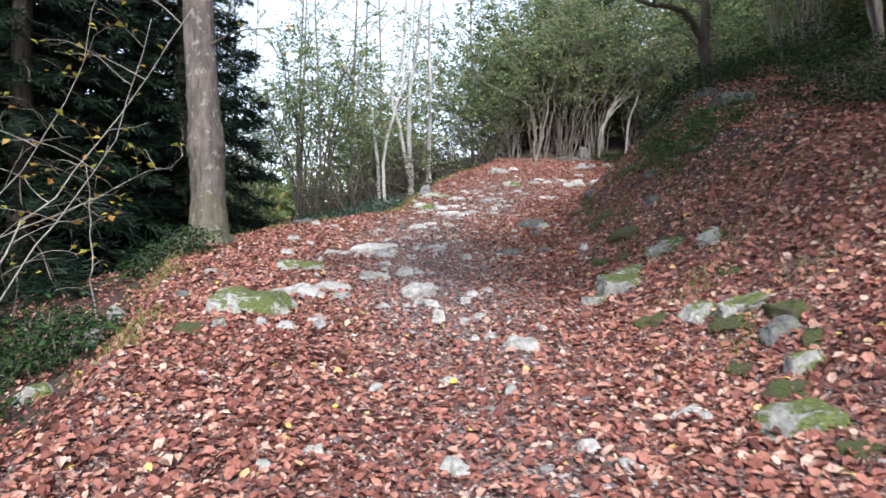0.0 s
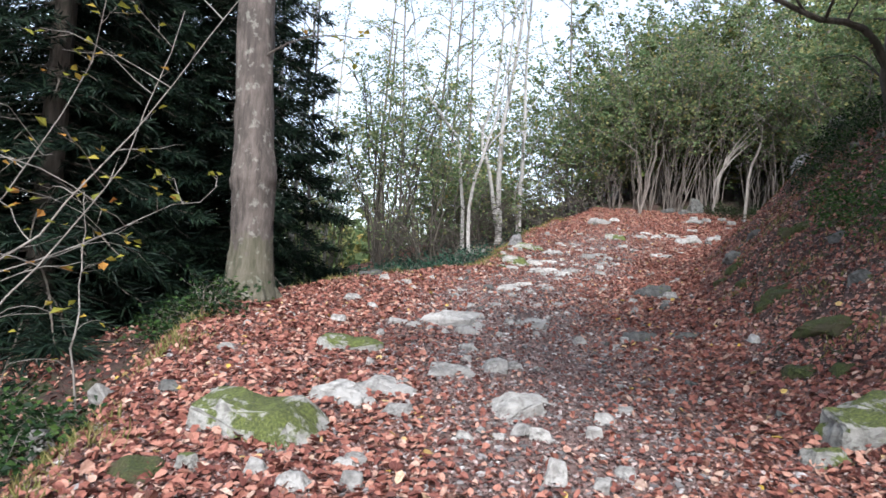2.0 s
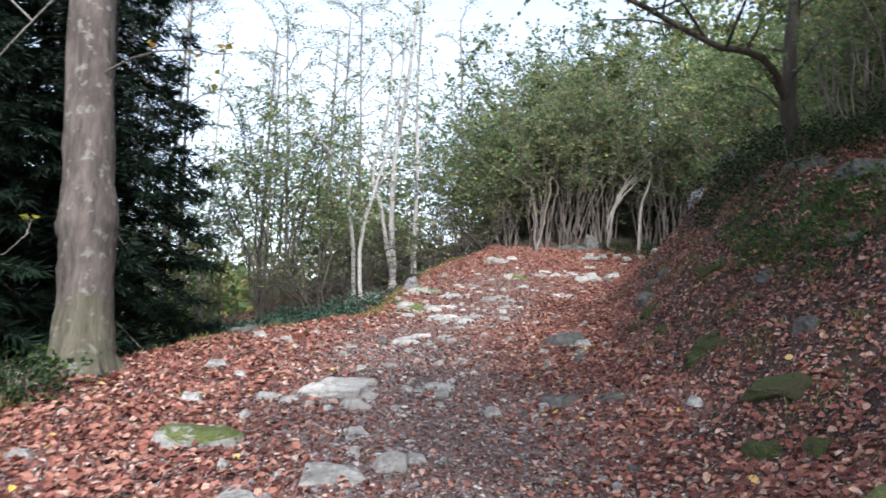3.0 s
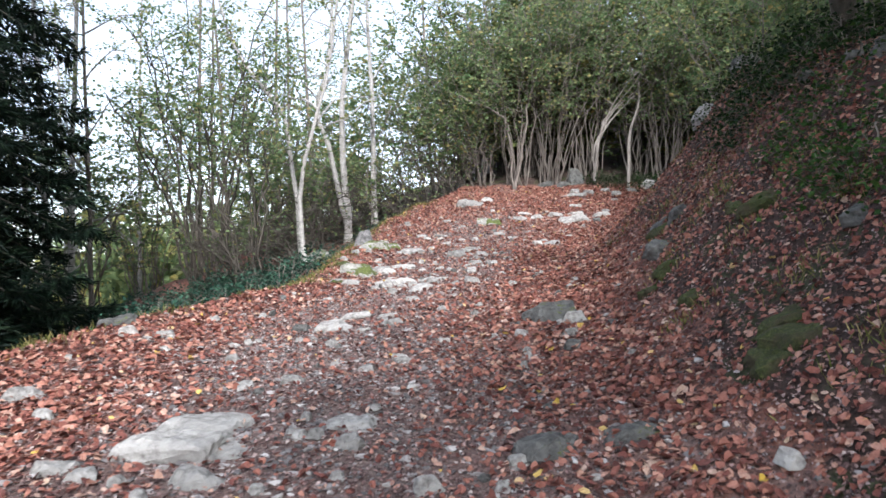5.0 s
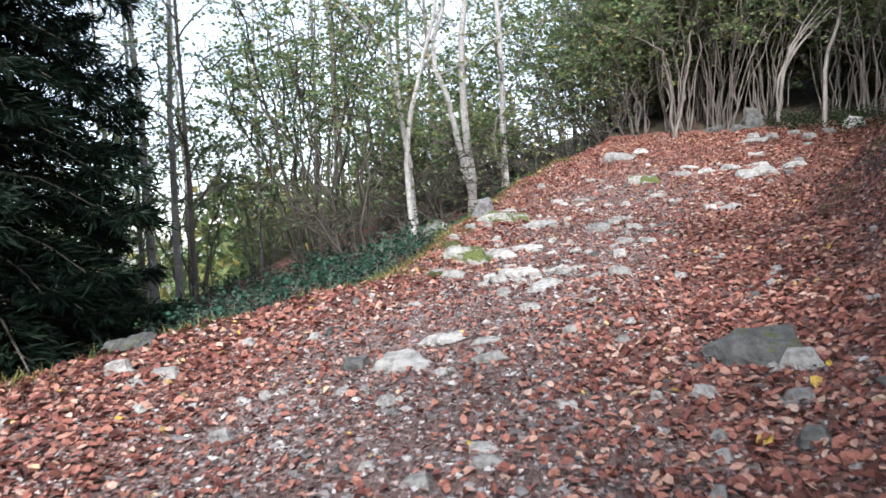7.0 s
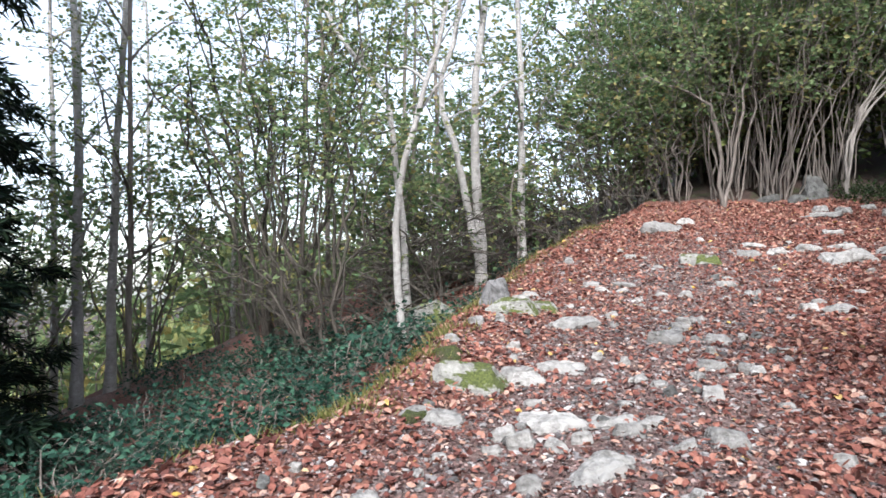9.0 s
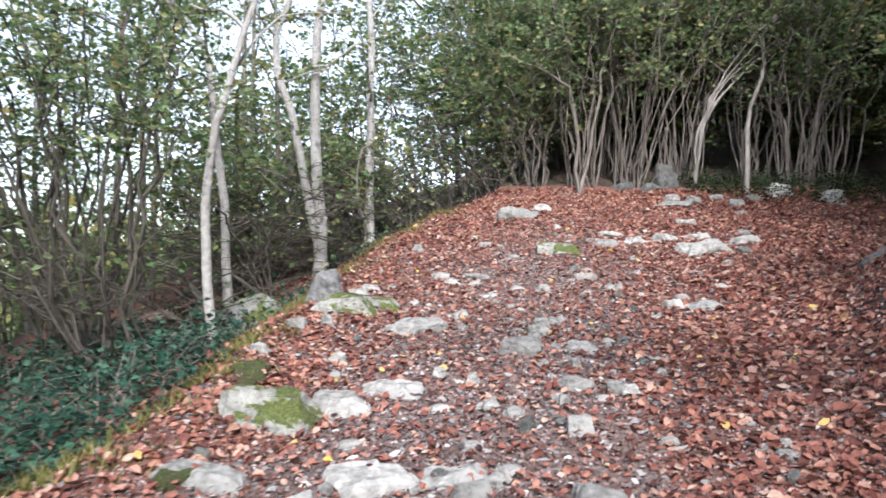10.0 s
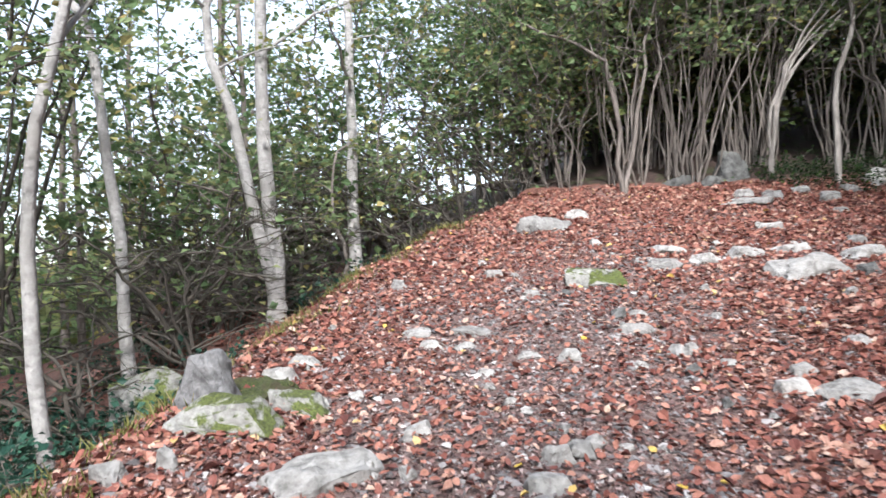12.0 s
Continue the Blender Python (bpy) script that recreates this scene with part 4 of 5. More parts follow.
def woody(name, label, category, base, stems, bark, leaf_mat, leaf, rng, limbs=6, limb_len=1.5, first=0.35, per_limb=9, spray=0.7, rise=0.5, stem_name="trunk", group="", sides=8, wobble=0.02, rough=0.0, fill=1.0, top_sprays=8, taper=0.35, joined=False):
    """A tree or bush: stems given as lines of points from the base, with limbs, twigs and leaves. Limbs start a given part of the way up."""
    root = thing(name, base, label, category, group)
    o = np.array(base)
    leaf_soup = Soup()
    for pts, r in stems:
        soup = Soup()
        line = bent(np.asarray(pts, float) - o, rng, wobble)
        n = len(line)
        u = np.linspace(0, 1, n)
        radii = r * (1 - (1 - taper) * u)
        if r > 0.05:
            radii[0] *= 1.35
        line[0][2] -= 0.12
        soup.tube(line, radii, sides, rough, rng)
        boughs = Soup() if r > 0.04 and limbs else soup
        P, D, LN = [], [], []
        for b in range(limbs):
            f = first + (1 - first) * (b + rng.random()) / max(limbs, 1)
            i = min(int(f * (n - 1)), n - 2)
            p = line[i] + (line[i + 1] - line[i]) * (f * (n - 1) - i)
            az = rng.uniform(0, 2 * math.pi)
            out = np.array([math.cos(az), math.sin(az), rise * rng.uniform(0.2, 1.6)])
            ln = limb_len * rng.uniform(0.55, 1.15) * (1.15 - 0.5 * f)
            tip = p + unit(out) * ln
            mid = (p + tip) / 2 + np.array([0, 0, 0.12 * ln]) + rng.normal(0, 0.05 * ln, 3)
            limb = bent([p, mid, tip], rng, 0.012 * ln, 7)
            lr = min(r * 0.5, 0.008 + 0.012 * ln)
            boughs.tube(limb, np.linspace(lr, lr * 0.25, 7), 4)
            s = rng.uniform(0.2, 1.0, per_limb)
            k = (s * 6).astype(int).clip(0, 5)
            P.append(limb[k] + (limb[k + 1] - limb[k]) * (s * 6 - k)[:, None])
            d = unit(out)[None, :] * 0.6 + rng.normal(0, 0.6, (per_limb, 3)) * np.array([1, 1, 0.45])
            D.append(d)
            LN.append(spray * rng.uniform(0.5, 1.2, per_limb))
        if top_sprays:
            s = rng.uniform(max(first, 0.6), 1.0, top_sprays) * (n - 1.001)
            k = s.astype(int)
            P.append(line[k] + (line[k + 1] - line[k]) * (s - k)[:, None])
            D.append(rng.normal(0, 1, (top_sprays, 3)) * np.array([1, 1, 0.4]) + np.array([0, 0, 0.5]))
            LN.append(spray * rng.uniform(0.5, 1.1, top_sprays))
        if P:
            sprays(boughs, leaf_soup, rng, np.concatenate(P), np.concatenate(D), np.concatenate(LN), leaf, fill=fill)
        made = part(stem_name, soup.mesh(stem_name, bark, True), root)
        if joined:
            tagged(made, kind="stuff")
        if boughs is not soup and boughs.count:
            tagged(part("branching", boughs.mesh("branching", bark, True), root), kind="stuff")
    if leaf_soup.count:
        part("foliage", leaf_soup.mesh("foliage", leaf_mat), root)
    return root


def hazel(x, y, seed, height=6.0, count=12, spread=2.2, lean=(0, 0), leaf=0.085, mat=None, r=0.028, limbs=4, per_limb=9, first=0.4, label="many-stemmed hazel bush with thinning green leaves", fill=1.0, bark=None, limb_len=1.3, name="hazel_bush"):
    rng = np.random.default_rng(seed)
    base = on_land(x, y)
    stems = []
    for i in range(count):
        az = 2 * math.pi * (i + rng.random()) / count
        out = spread * rng.uniform(0.25, 1.0)
        h = height * rng.uniform(0.65, 1.08)
        foot = np.array([x, y, 0]) + 0.28 * np.array([math.cos(az), math.sin(az), 0]) * rng.uniform(0.3, 1.2)
        foot[2] = land(foot[0], foot[1])
        d = np.array([math.cos(az) * out + lean[0], math.sin(az) * out + lean[1], 0])
        stems.append(([foot, foot + d * 0.22 + [0, 0, h * 0.36], foot + d * 0.55 + [0, 0, h * 0.7], foot + d + [0, 0, h]], r * rng.uniform(0.55, 1.25)))
    return woody(name, label, "bush", base, stems, bark or BARK_HAZEL, mat or HAZEL_LEAF, leaf, rng, limbs=limbs, limb_len=limb_len, first=first, per_limb=per_limb, stem_name="stem", group="hazel thicket", sides=5, wobble=0.06, fill=fill, top_sprays=7)


def spruce(x, y, seed, height, radius, low=0.6, coarse=1.0):
    rng = np.random.default_rng(seed)
    base = on_land(x, y)
    root = thing("spruce", base, "dark spruce with drooping needle-clad boughs", "tree", "spruces below the track")
    soup = Soup()
    soup.tube([(0, 0, -0.2), (0.05, 0, height * 0.5), (0, 0, height)], [0.2, 0.12, 0.02], 8)
    part("trunk", soup.mesh("trunk", BARK_DARK, True), root)
    wood, green = Soup(), Soup()
    z = low
    while z < height - 0.3:
        R = radius * (1 - z / height) ** 0.8 * rng.uniform(0.85, 1.1)
        for b in range(8):
            az = 2 * math.pi * (b + rng.random()) / 8
            out = np.array([math.cos(az), math.sin(az), 0])
            ln = R * rng.uniform(0.7, 1.1)
            p0 = np.array([0, 0, z + rng.uniform(-0.15, 0.15)])
            line = bent([p0, p0 + out * ln * 0.5 + [0, 0, -0.10 * ln], p0 + out * ln * 0.85 + [0, 0, -0.3 * ln], p0 + out * ln + [0, 0, -0.28 * ln]], rng, 0.01, 8)
            wood.tube(line, np.linspace(0.018, 0.004, 8), 3)
            k = max(6, int(ln / (0.08 * coarse)))
            s = np.linspace(0.12, 0.99, k) * 6.99
            i = s.astype(int)
            p = line[i] + (line[i + 1] - line[i]) * (s - i)[:, None]
            side = np.cross(out, [0, 0, 1.0])
            for sg in (-1, 1):
                tl = (0.12 + 0.38 * ln * np.sin(np.linspace(0.25, 1, k) * 2.7) * 0.42) * rng.uniform(0.7, 1.2, k)
                tw = out[None] * 0.7 + sg * side[None] + rng.normal(0, 0.15, (k, 3)) + [0, 0, -0.28]
                tw = unit(tw)
                m = 8 if coarse < 1.2 else 5
                st = (np.arange(m) + 0.2) / m
                q = p[:, None] + tw[:, None] * (tl[:, None] * st)[..., None]
                dirs = tw[:, None] + rng.normal(0, 0.38, (k, m, 3))
                nor = np.array([0, 0, 1.0]) + rng.normal(0, 0.5, (k, m, 3))
                L = np.broadcast_to(tl[:, None] * 0.42 + 0.05, (k, m)).ravel()
                green.leaves(q.reshape(-1, 3), dirs.reshape(-1, 3), nor.reshape(-1, 3), L, np.full(L.shape, 0.026 if coarse < 1.2 else 0.06))
        z += 0.33 * coarse ** 0.5
    tagged(part("branching", wood.mesh("branching", BARK_DARK), root), kind="stuff")
    tagged(part("needles", green.mesh("needles", NEEDLE), root), kind="stuff")


def low_shrub(name, label, category, x, y, seed, radius, height, mat, leaf, count, group="", stems=14):
    rng = np.random.default_rng(seed)
    base = on_land(x, y)
    root = thing(name, base, label, category, group)
    wood, green = Soup(), Soup()
    a = rng.uniform(0, 2 * math.pi, count)
    rr = radius * np.sqrt(rng.random(count))
    px, py = rr * np.cos(a), rr * np.sin(a)
    gz = land(px + x, py + y) - base.z
    top = gz + height * (1 - 0.65 * (rr / radius) ** 2) * rng.uniform(0.15, 1.0, count)
    pos = np.stack([px, py, top], -1)
    way = np.stack([np.cos(a), np.sin(a), rng.normal(0.1, 0.4, count)], -1) + rng.normal(0, 0.5, (count, 3))
    sprays(wood, green, rng, pos, way, rng.uniform(0.15, 0.4, count), leaf, gap=0.05, flat=0.55, twig_r=0.003)
    for i in range(stems):
        j = rng.integers(count)
        foot = np.array([px[j] * 0.6, py[j] * 0.6, land(px[j] * 0.6 + x, py[j] * 0.6 + y) - base.z - 0.03])
        wood.tube(bent([foot, (foot + pos[j]) / 2 + [0, 0, 0.08], pos[j]], rng, 0.01, 5), np.linspace(0.008, 0.004, 5), 4)
    tagged(part("woody_growth", wood.mesh("woody_growth", BARK_HAZEL), root), kind="stuff")
    part("foliage", green.mesh("foliage", mat), root)


def grass(name, label, seed, n, place, tall):
    rng = np.random.default_rng(seed)
    x, y = place(rng, n)
    b = np.stack([x, y, land(x, y) - 0.01], -1)
    d = np.stack([rng.normal(0, 0.5, n), rng.normal(0, 0.5, n), np.ones(n)], -1)
    soup = Soup()
    soup.leaves(b, d, rng.normal(0, 1, (n, 3)), tall * rng.uniform(0.4, 1.1, n), np.full(n, 0.009))
    tagged(new(name, soup.mesh(name, GRASS)), label, "grass", kind="stuff")

# ---- the trees beside the track ----
def build_big_maple():
    rng = np.random.default_rng(1)
    base = on_land(-3.36, 10.75)
    root = thing("maple_tree", base, "stout maple with grey-brown flaking bark and a mossy foot", "tree")
    soup = Soup()
    h = np.array([-0.25, 0.0, 0.12, 0.3, 0.6, 0.95, 1.25, 1.4, 1.55, 1.8, 2.3, 3.0, 4.0, 5.5, 7.5, 10.0])
    r = np.array([0.36, 0.31, 0.27, 0.24, 0.22, 0.215, 0.225, 0.24, 0.225, 0.205, 0.2, 0.195, 0.185, 0.17, 0.14, 0.08])
    off = np.stack([-0.055 * h + 0.02 * np.sin(h * 1.4), 0.02 * h, h], -1)
    fine = np.linspace(0, len(h) - 1, 46)
    line = np.stack([np.interp(fine, np.arange(len(h)), off[:, k]) for k in range(3)], -1)
    soup.tube(line, 1.12 * np.interp(fine, np.arange(len(h)), r), 18, 0.028, rng)
    part("trunk", soup.mesh("trunk", BARK_BIG, True), root)
    knot = Soup()
    knot.tube(bent([(-0.12, -0.05, 1.05), (-0.18, -0.07, 1.28), (-0.18, -0.07, 1.44), (-0.12, -0.04, 1.7)], rng, 0, 7), [0.03, 0.07, 0.1, 0.11, 0.1, 0.08, 0.04], 8, 0.08, rng)
    part("knot", knot.mesh("knot", BARK_BIG, True), root, "swollen bark knot")
    for k in range(5):
        a = 2 * math.pi * k / 5 + 0.4
        flare = Soup()
        c, s = math.cos(a), math.sin(a)
        flare.tube([(0.12 * c, 0.12 * s, 0.35), (0.22 * c, 0.22 * s, 0.12), (0.36 * c, 0.36 * s, -0.05), (0.5 * c, 0.5 * s, -0.2)], [0.07, 0.1, 0.09, 0.04], 7, 0.05, rng)
        part("root", flare.mesh("root", BARK_BIG, True), root)
    leaves = Soup()
    for k in range(9):
        z = 4.4 + 0.6 * k
        a = k * 2.4
        out = np.array([math.cos(a), math.sin(a), 0.45])
        ln = rng.uniform(1.6, 2.6)
        p = np.array([-0.055 * z, 0.02 * z, z])
        limb = bent([p, p + out * ln * 0.5 + [0, 0, 0.15], p + out * ln], rng, 0.03, 8)
        ls = Soup()
        ls.tube(limb, np.linspace(0.05, 0.012, 8), 5)
        i = rng.integers(2, 8, 16)
        sprays(ls, leaves, rng, limb[i], out + rng.normal(0, 0.6, (16, 3)), rng.uniform(0.4, 0.9, 16), 0.1, fill=0.5)
        part("limb", ls.mesh("limb", BARK_BIG, True), root)
    low = bent([(-0.1, 0, 2.75), (0.35, -0.1, 3.0), (0.9, -0.2, 3.05), (1.25, -0.3, 2.95)], rng, 0.02, 8)
    ls = Soup()
    ls.tube(low, np.linspace(0.014, 0.004, 8), 5)
    sprays(ls, leaves, rng, low[[3, 4, 5, 6, 7]], rng.normal(0, 1, (5, 3)), rng.uniform(0.2, 0.4, 5), 0.11, fill=0.6)
    part("limb", ls.mesh("limb", BARK_BIG, True), root)
    part("foliage", leaves.mesh("foliage", MAPLE_LEAF), root)


def build_pale_trees():
    rng = np.random.default_rng(7)
    kw = dict(leaf_mat=YOUNG_LEAF, leaf=0.075, limbs=8, limb_len=1.5, first=0.42, per_limb=9, spray=0.6, rise=0.8, group="pale young trees at the slope's lip", wobble=0.012, sides=9, rough=0.015)
    b = on_land(-0.93, 21.3)
    woody("ash_tree", "young ash with two smooth pale grey trunks from one foot", "tree", b,
          [([b, (-0.9, 21.3, 3.6), (-0.98, 21.3, 4.6), (-0.98, 21.3, 5.8), (-0.8, 21.3, 7.4), (-0.55, 21.35, 9.6), (-0.4, 21.4, 11.5)], 0.088),
           ([(-0.9, 21.3, 3.3), (-1.05, 21.25, 3.9), (-1.22, 21.2, 5.0), (-1.5, 21.2, 5.9), (-1.25, 21.2, 6.9), (-1.1, 21.3, 8.6), (-1.2, 21.3, 10.2)], 0.066)], BARK_ASH, rng=rng, **kw)
    b = on_land(-0.42, 23.0)
    woody("ash_tree", "single slender ash with a straight pale grey trunk", "tree", b,
          [([b, (-0.41, 23, 4.6), (-0.4, 23, 6.2), (-0.45, 23, 8.6), (-0.35, 23, 11.5)], 0.08)], BARK_ASH, rng=rng, **kw)
    b = on_land(-0.5, 22.4)
    woody("sapling", "thin crooked sapling beside the pale tree", "tree", b, [([b, (-0.4, 22.4, 3.7), (-0.56, 22.4, 4.2), (-0.5, 22.4, 4.9)], 0.03)], BARK_HAZEL, rng=rng, **{**kw, "limbs": 3, "limb_len": 0.6})
    b = on_land(-1.7, 20.0)
    woody("ash_tree", "thin pale ash bending away over the slope", "tree", b,
          [([b, (-1.75, 20, 3.61), (-1.87, 20, 4.6), (-1.95, 20, 5.4), (-2.1, 20, 5.75), (-2.64, 20, 6.4), (-3.1, 20, 7.4), (-3.3, 20, 8.6)], 0.052)], BARK_ASH, rng=rng, **kw)
    b = on_land(-1.42, 18.45)
    woody("ash_tree", "thin pale ash leaning over the track", "tree", b,
          [([b, (-1.5, 18.4, 3.6), (-1.4, 18.35, 4.3), (-1.24, 18.3, 4.95), (-0.98, 18.4, 5.85), (-0.75, 18.4, 7.2), (-0.7, 18.5, 8.8)], 0.045)], BARK_ASH, rng=rng, **kw)
    for x, y, tip, r in ((-6.45, 20.0, -6.75, 0.085), (-6.15, 20.3, -5.85, 0.075), (-5.68, 20.0, -5.78, 0.05), (-7.6, 21.5, -7.7, 0.06), (-4.9, 24.5, -4.7, 0.06), (-2.7, 25.0, -2.6, 0.05), (-8.8, 22.5, -9.1, 0.08), (-3.4, 27, -3.2, 0.07), (-6.6, 25, -6.4, 0.06), (-3.9, 23.2, -4.2, 0.05), (-2.0, 24.0, -2.2, 0.05), (-5.4, 27.5, -5.2, 0.07), (1.2, 28.5, 1.0, 0.06), (-8.2, 24.5, -8.4, 0.06)):
        b = on_land(x, y)
        woody("ash_tree", "slim grey-barked tree standing on the slope below the track", "tree", b,
              [([b, (x * 0.9 + tip * 0.1, y, b.z + 2.5), (x * 0.5 + tip * 0.5, y, b.z + 5.5), (tip, y, b.z + 8.5)], r)], BARK_HAZEL if x > -6 else BARK_ASH, rng=rng, **{**kw, "first": 0.2, "limbs": 15, "per_limb": 10})


def build_maple_shoots():
    """Bare leaning shoots with a few yellow leaves, below the edge of the track."""
    rng = np.random.default_rng(21)
    b = on_land(-5.05, 7.75)
    kw = dict(leaf_mat=MAPLE_LEAF, leaf=0.1, limbs=7, limb_len=1.25, first=0.18, per_limb=3, spray=0.35, rise=0.3, stem_name="stem", sides=6, wobble=0.025, fill=0.32, top_sprays=3, taper=0.25)
    woody("maple_shoots", "leaning bare maple shoots with a few yellow leaves", "sapling", b,
          [([b, (-4.72, 8.1, 1.4), (-4.2, 8.4, 2.25), (-3.7, 8.8, 3.2), (-3.1, 9.2, 4.5)], 0.014),
           ([b, (-4.55, 8.1, 1.2), (-4.15, 8.4, 2.0), (-3.75, 8.7, 2.9), (-3.5, 9, 4.3)], 0.012),
           ([b, (-5.0, 8.2, 1.6), (-4.75, 8.3, 2.3), (-4.2, 8.5, 3.3), (-3.8, 8.5, 4.6)], 0.011),
           ([b, (-5.0, 8.2, 1.5), (-4.4, 8.9, 2.0), (-3.9, 9.4, 2.4), (-3.3, 9.6, 2.75)], 0.011)], SHOOT, rng=rng, **kw)
    b = on_land(-3.75, 8.3)
    woody("maple_shoots", "thin crooked leafless shoot over the hollow", "sapling", b,
          [([b, (-3.85, 8.35, 1.3), (-3.95, 8.5, 1.93), (-4.05, 8.6, 2.5)], 0.011)], SHOOT, rng=rng, **{**kw, "limbs": 5, "limb_len": 0.6})


def build_bank_tree():
    rng = np.random.default_rng(31)
    b = on_land(4.95, 13.2)
    kw = dict(leaf_mat=HAZEL_LEAF, leaf=0.085, limbs=9, limb_len=1.6, first=0.3, per_limb=10, spray=0.6, rise=0.4, sides=9, wobble=0.02, rough=0.03)
    woody("old_hazel", "dark-barked old tree on the bank arching over the track", "tree", b,
          [([b, (4.75, 13.1, 4.7), (4.55, 12.9, 5.3), (4.6, 12.8, 6.6), (4.9, 12.8, 8.5)], 0.15),
           ([(4.6, 12.95, 5.15), (4.1, 12.6, 5.6), (3.3, 12.4, 5.75), (2.4, 12.3, 6.15), (1.7, 12.2, 6.3)], 0.06)], BARK_DARK, rng=rng, **kw)


build_big_maple()
build_pale_trees()
build_maple_shoots()
build_bank_tree()


def build_shading_overhang():
    """Trees on the bank whose boughs hang out over its face, added to shade it and the track."""
    rng = np.random.default_rng(41)
    kw = dict(leaf_mat=HAZEL_LEAF, leaf=0.125, limbs=11, limb_len=1.9, first=0.3, per_limb=13, spray=0.7, rise=0.25, sides=7, wobble=0.03, group="trees on the bank")
    # the first two reach over the track unseen, only to block the sun
    for x, y, reach, boughs in ((5.3, 2.4, 7.0, 8), (5.5, 5.2, 6.6, 8), (5.7, 7.4, 3.4, 5), (6.1, 9.4, 3.8, 5), (6.8, 11.6, 2.6, 4)):
        b = on_land(x, y)
        stems = []
        for k in range(boughs):
            yy, out = y + rng.uniform(-1.6, 1.6), rng.uniform(0.42, 1.0) * reach
            stems.append(([b, (x - 0.1 * out, (2 * y + yy) / 3, b.z + 2.0), (x - 0.5 * out, (y + yy) / 2, b.z + 3.8), (x - out, yy, b.z + 4.6 + rng.uniform(-0.3, 0.6))], rng.uniform(0.04, 0.075)))
        woody("shading_hazel_tree", "old hazel on the bank, added to shade bank and track", "tree", b, stems, BARK_HAZEL, rng=rng, **kw)


build_shading_overhang()
for k, (x, y, h, r) in enumerate(((-5.4, 15.1, 13, 2.1), (-6.6, 11.6, 12, 2.4), (-8.3, 14.2, 14, 2.7), (-8.6, 9.0, 12, 2.5), (-10.6, 12.0, 15, 3.0), (-9.6, 17.5, 14, 2.7), (-12.5, 8.5, 14, 3.0), (-12.8, 16, 15, 3.2), (-11, 5.2, 13, 2.7), (-7.0, 16.9, 13, 2.3), (-6.9, 13.7, 12, 2.2))):
    spruce(x, y, 50 + k, h, r, coarse=0.9 if k < 1 else (1.1 if k in (1, 9, 10) else 1.6))

# hazel thicket: behind the bend, on the slope and over the bank
HAZELS = [
    # x, y, height, stems, spread, lean x, lean y
    (3.4, 25.4, 5.2, 16, 1.5, -0.4, -0.4), (2.5, 25.5, 3.4, 14, 1.6, -0.5, -0.3), (1.5, 26.2, 3.6, 12, 1.8, -0.6, -0.2), (3.9, 26.5, 4.6, 18, 2.2, 0.0, -0.5), (7.6, 25.5, 4.8, 22, 1.8, 0.3, -0.2), (4.4, 25.7, 5.6, 30, 2.3, 0.3, -0.3), (5.6, 26.2, 5.8, 30, 2.4, 0.4, -0.2),
    (6.9, 26.0, 5.6, 13, 2.2, 0.8, 0), (8.4, 25.8, 5.5, 12, 2.2, 0.2, -0.3), (10, 24.8, 6, 12, 2.4, -0.3, -0.3), (2.3, 26.6, 5.6, 10, 2.0, -1.0, -0.3),
    (0.6, 27.0, 4.6, 10, 2.2, -0.6, -0.3), (-1.4, 25.6, 4.2, 10, 2.0, 0.3, 0), (-3.2, 24.3, 4.6, 10, 2.2, 0, 0), (-6.0, 23.5, 5.2, 10, 2.2, 0, 0), (-8.5, 19.8, 5.5, 8, 2.0, 0, 0),
    (3.4, 29.3, 7.5, 11, 2.6, 0, 0), (6.4, 29.6, 8, 12, 2.6, 0, 0), (9.6, 28.6, 8, 12, 2.6, 0, 0), (12.5, 26.5, 8, 10, 2.6, 0, 0),
    (7.6, 20.2, 6.0, 11, 2.3, -0.5, 0), (8.2, 17.4, 6.0, 11, 2.3, -0.8, 0), (9.5, 18.8, 7, 10, 2.4, -0.4, 0), (7.4, 14.4, 5.5, 10, 2.0, -0.6, 0), (7.6, 11.0, 6, 10, 2.2, -0.5, 0), (10, 22.0, 7, 10, 2.4, 0, 0),
    (8.8, 14.5, 7, 9, 2.4, -0.4, 0), (11, 17.5, 7.5, 9, 2.4, 0, 0), (9.0, 8.0, 7, 9, 2.4, -0.4, 0),
]
for k, (x, y, h, n, sp, lx, ly) in enumerate(HAZELS):
    far = y > 27 or abs(x) > 9
    hazel(x, y, 100 + k, h, n, sp, (lx, ly), leaf=0.16 if far else 0.115, limbs=6 if n < 14 else 5, per_limb=7, r=0.02, first=0.3 if y > 25.2 and 3 < x < 9 else 0.2, fill=0.42 if y > 25.2 and 2 < x < 9 and y < 27 else 0.6)

hazel(-3.75, 20.7, 181, 5.6, 20, 1.9, (-0.2, 0), r=0.027, first=0.5, limbs=4, per_limb=7, bark=BARK_DARK, label="hazel bush with a fan of bare dark stems")
hazel(-2.35, 18.6, 182, 4.2, 8, 1.0, (-0.3, 0), r=0.024, first=0.5, limbs=3, per_limb=6, bark=BARK_DARK, label="hazel bush with a fan of bare dark stems")

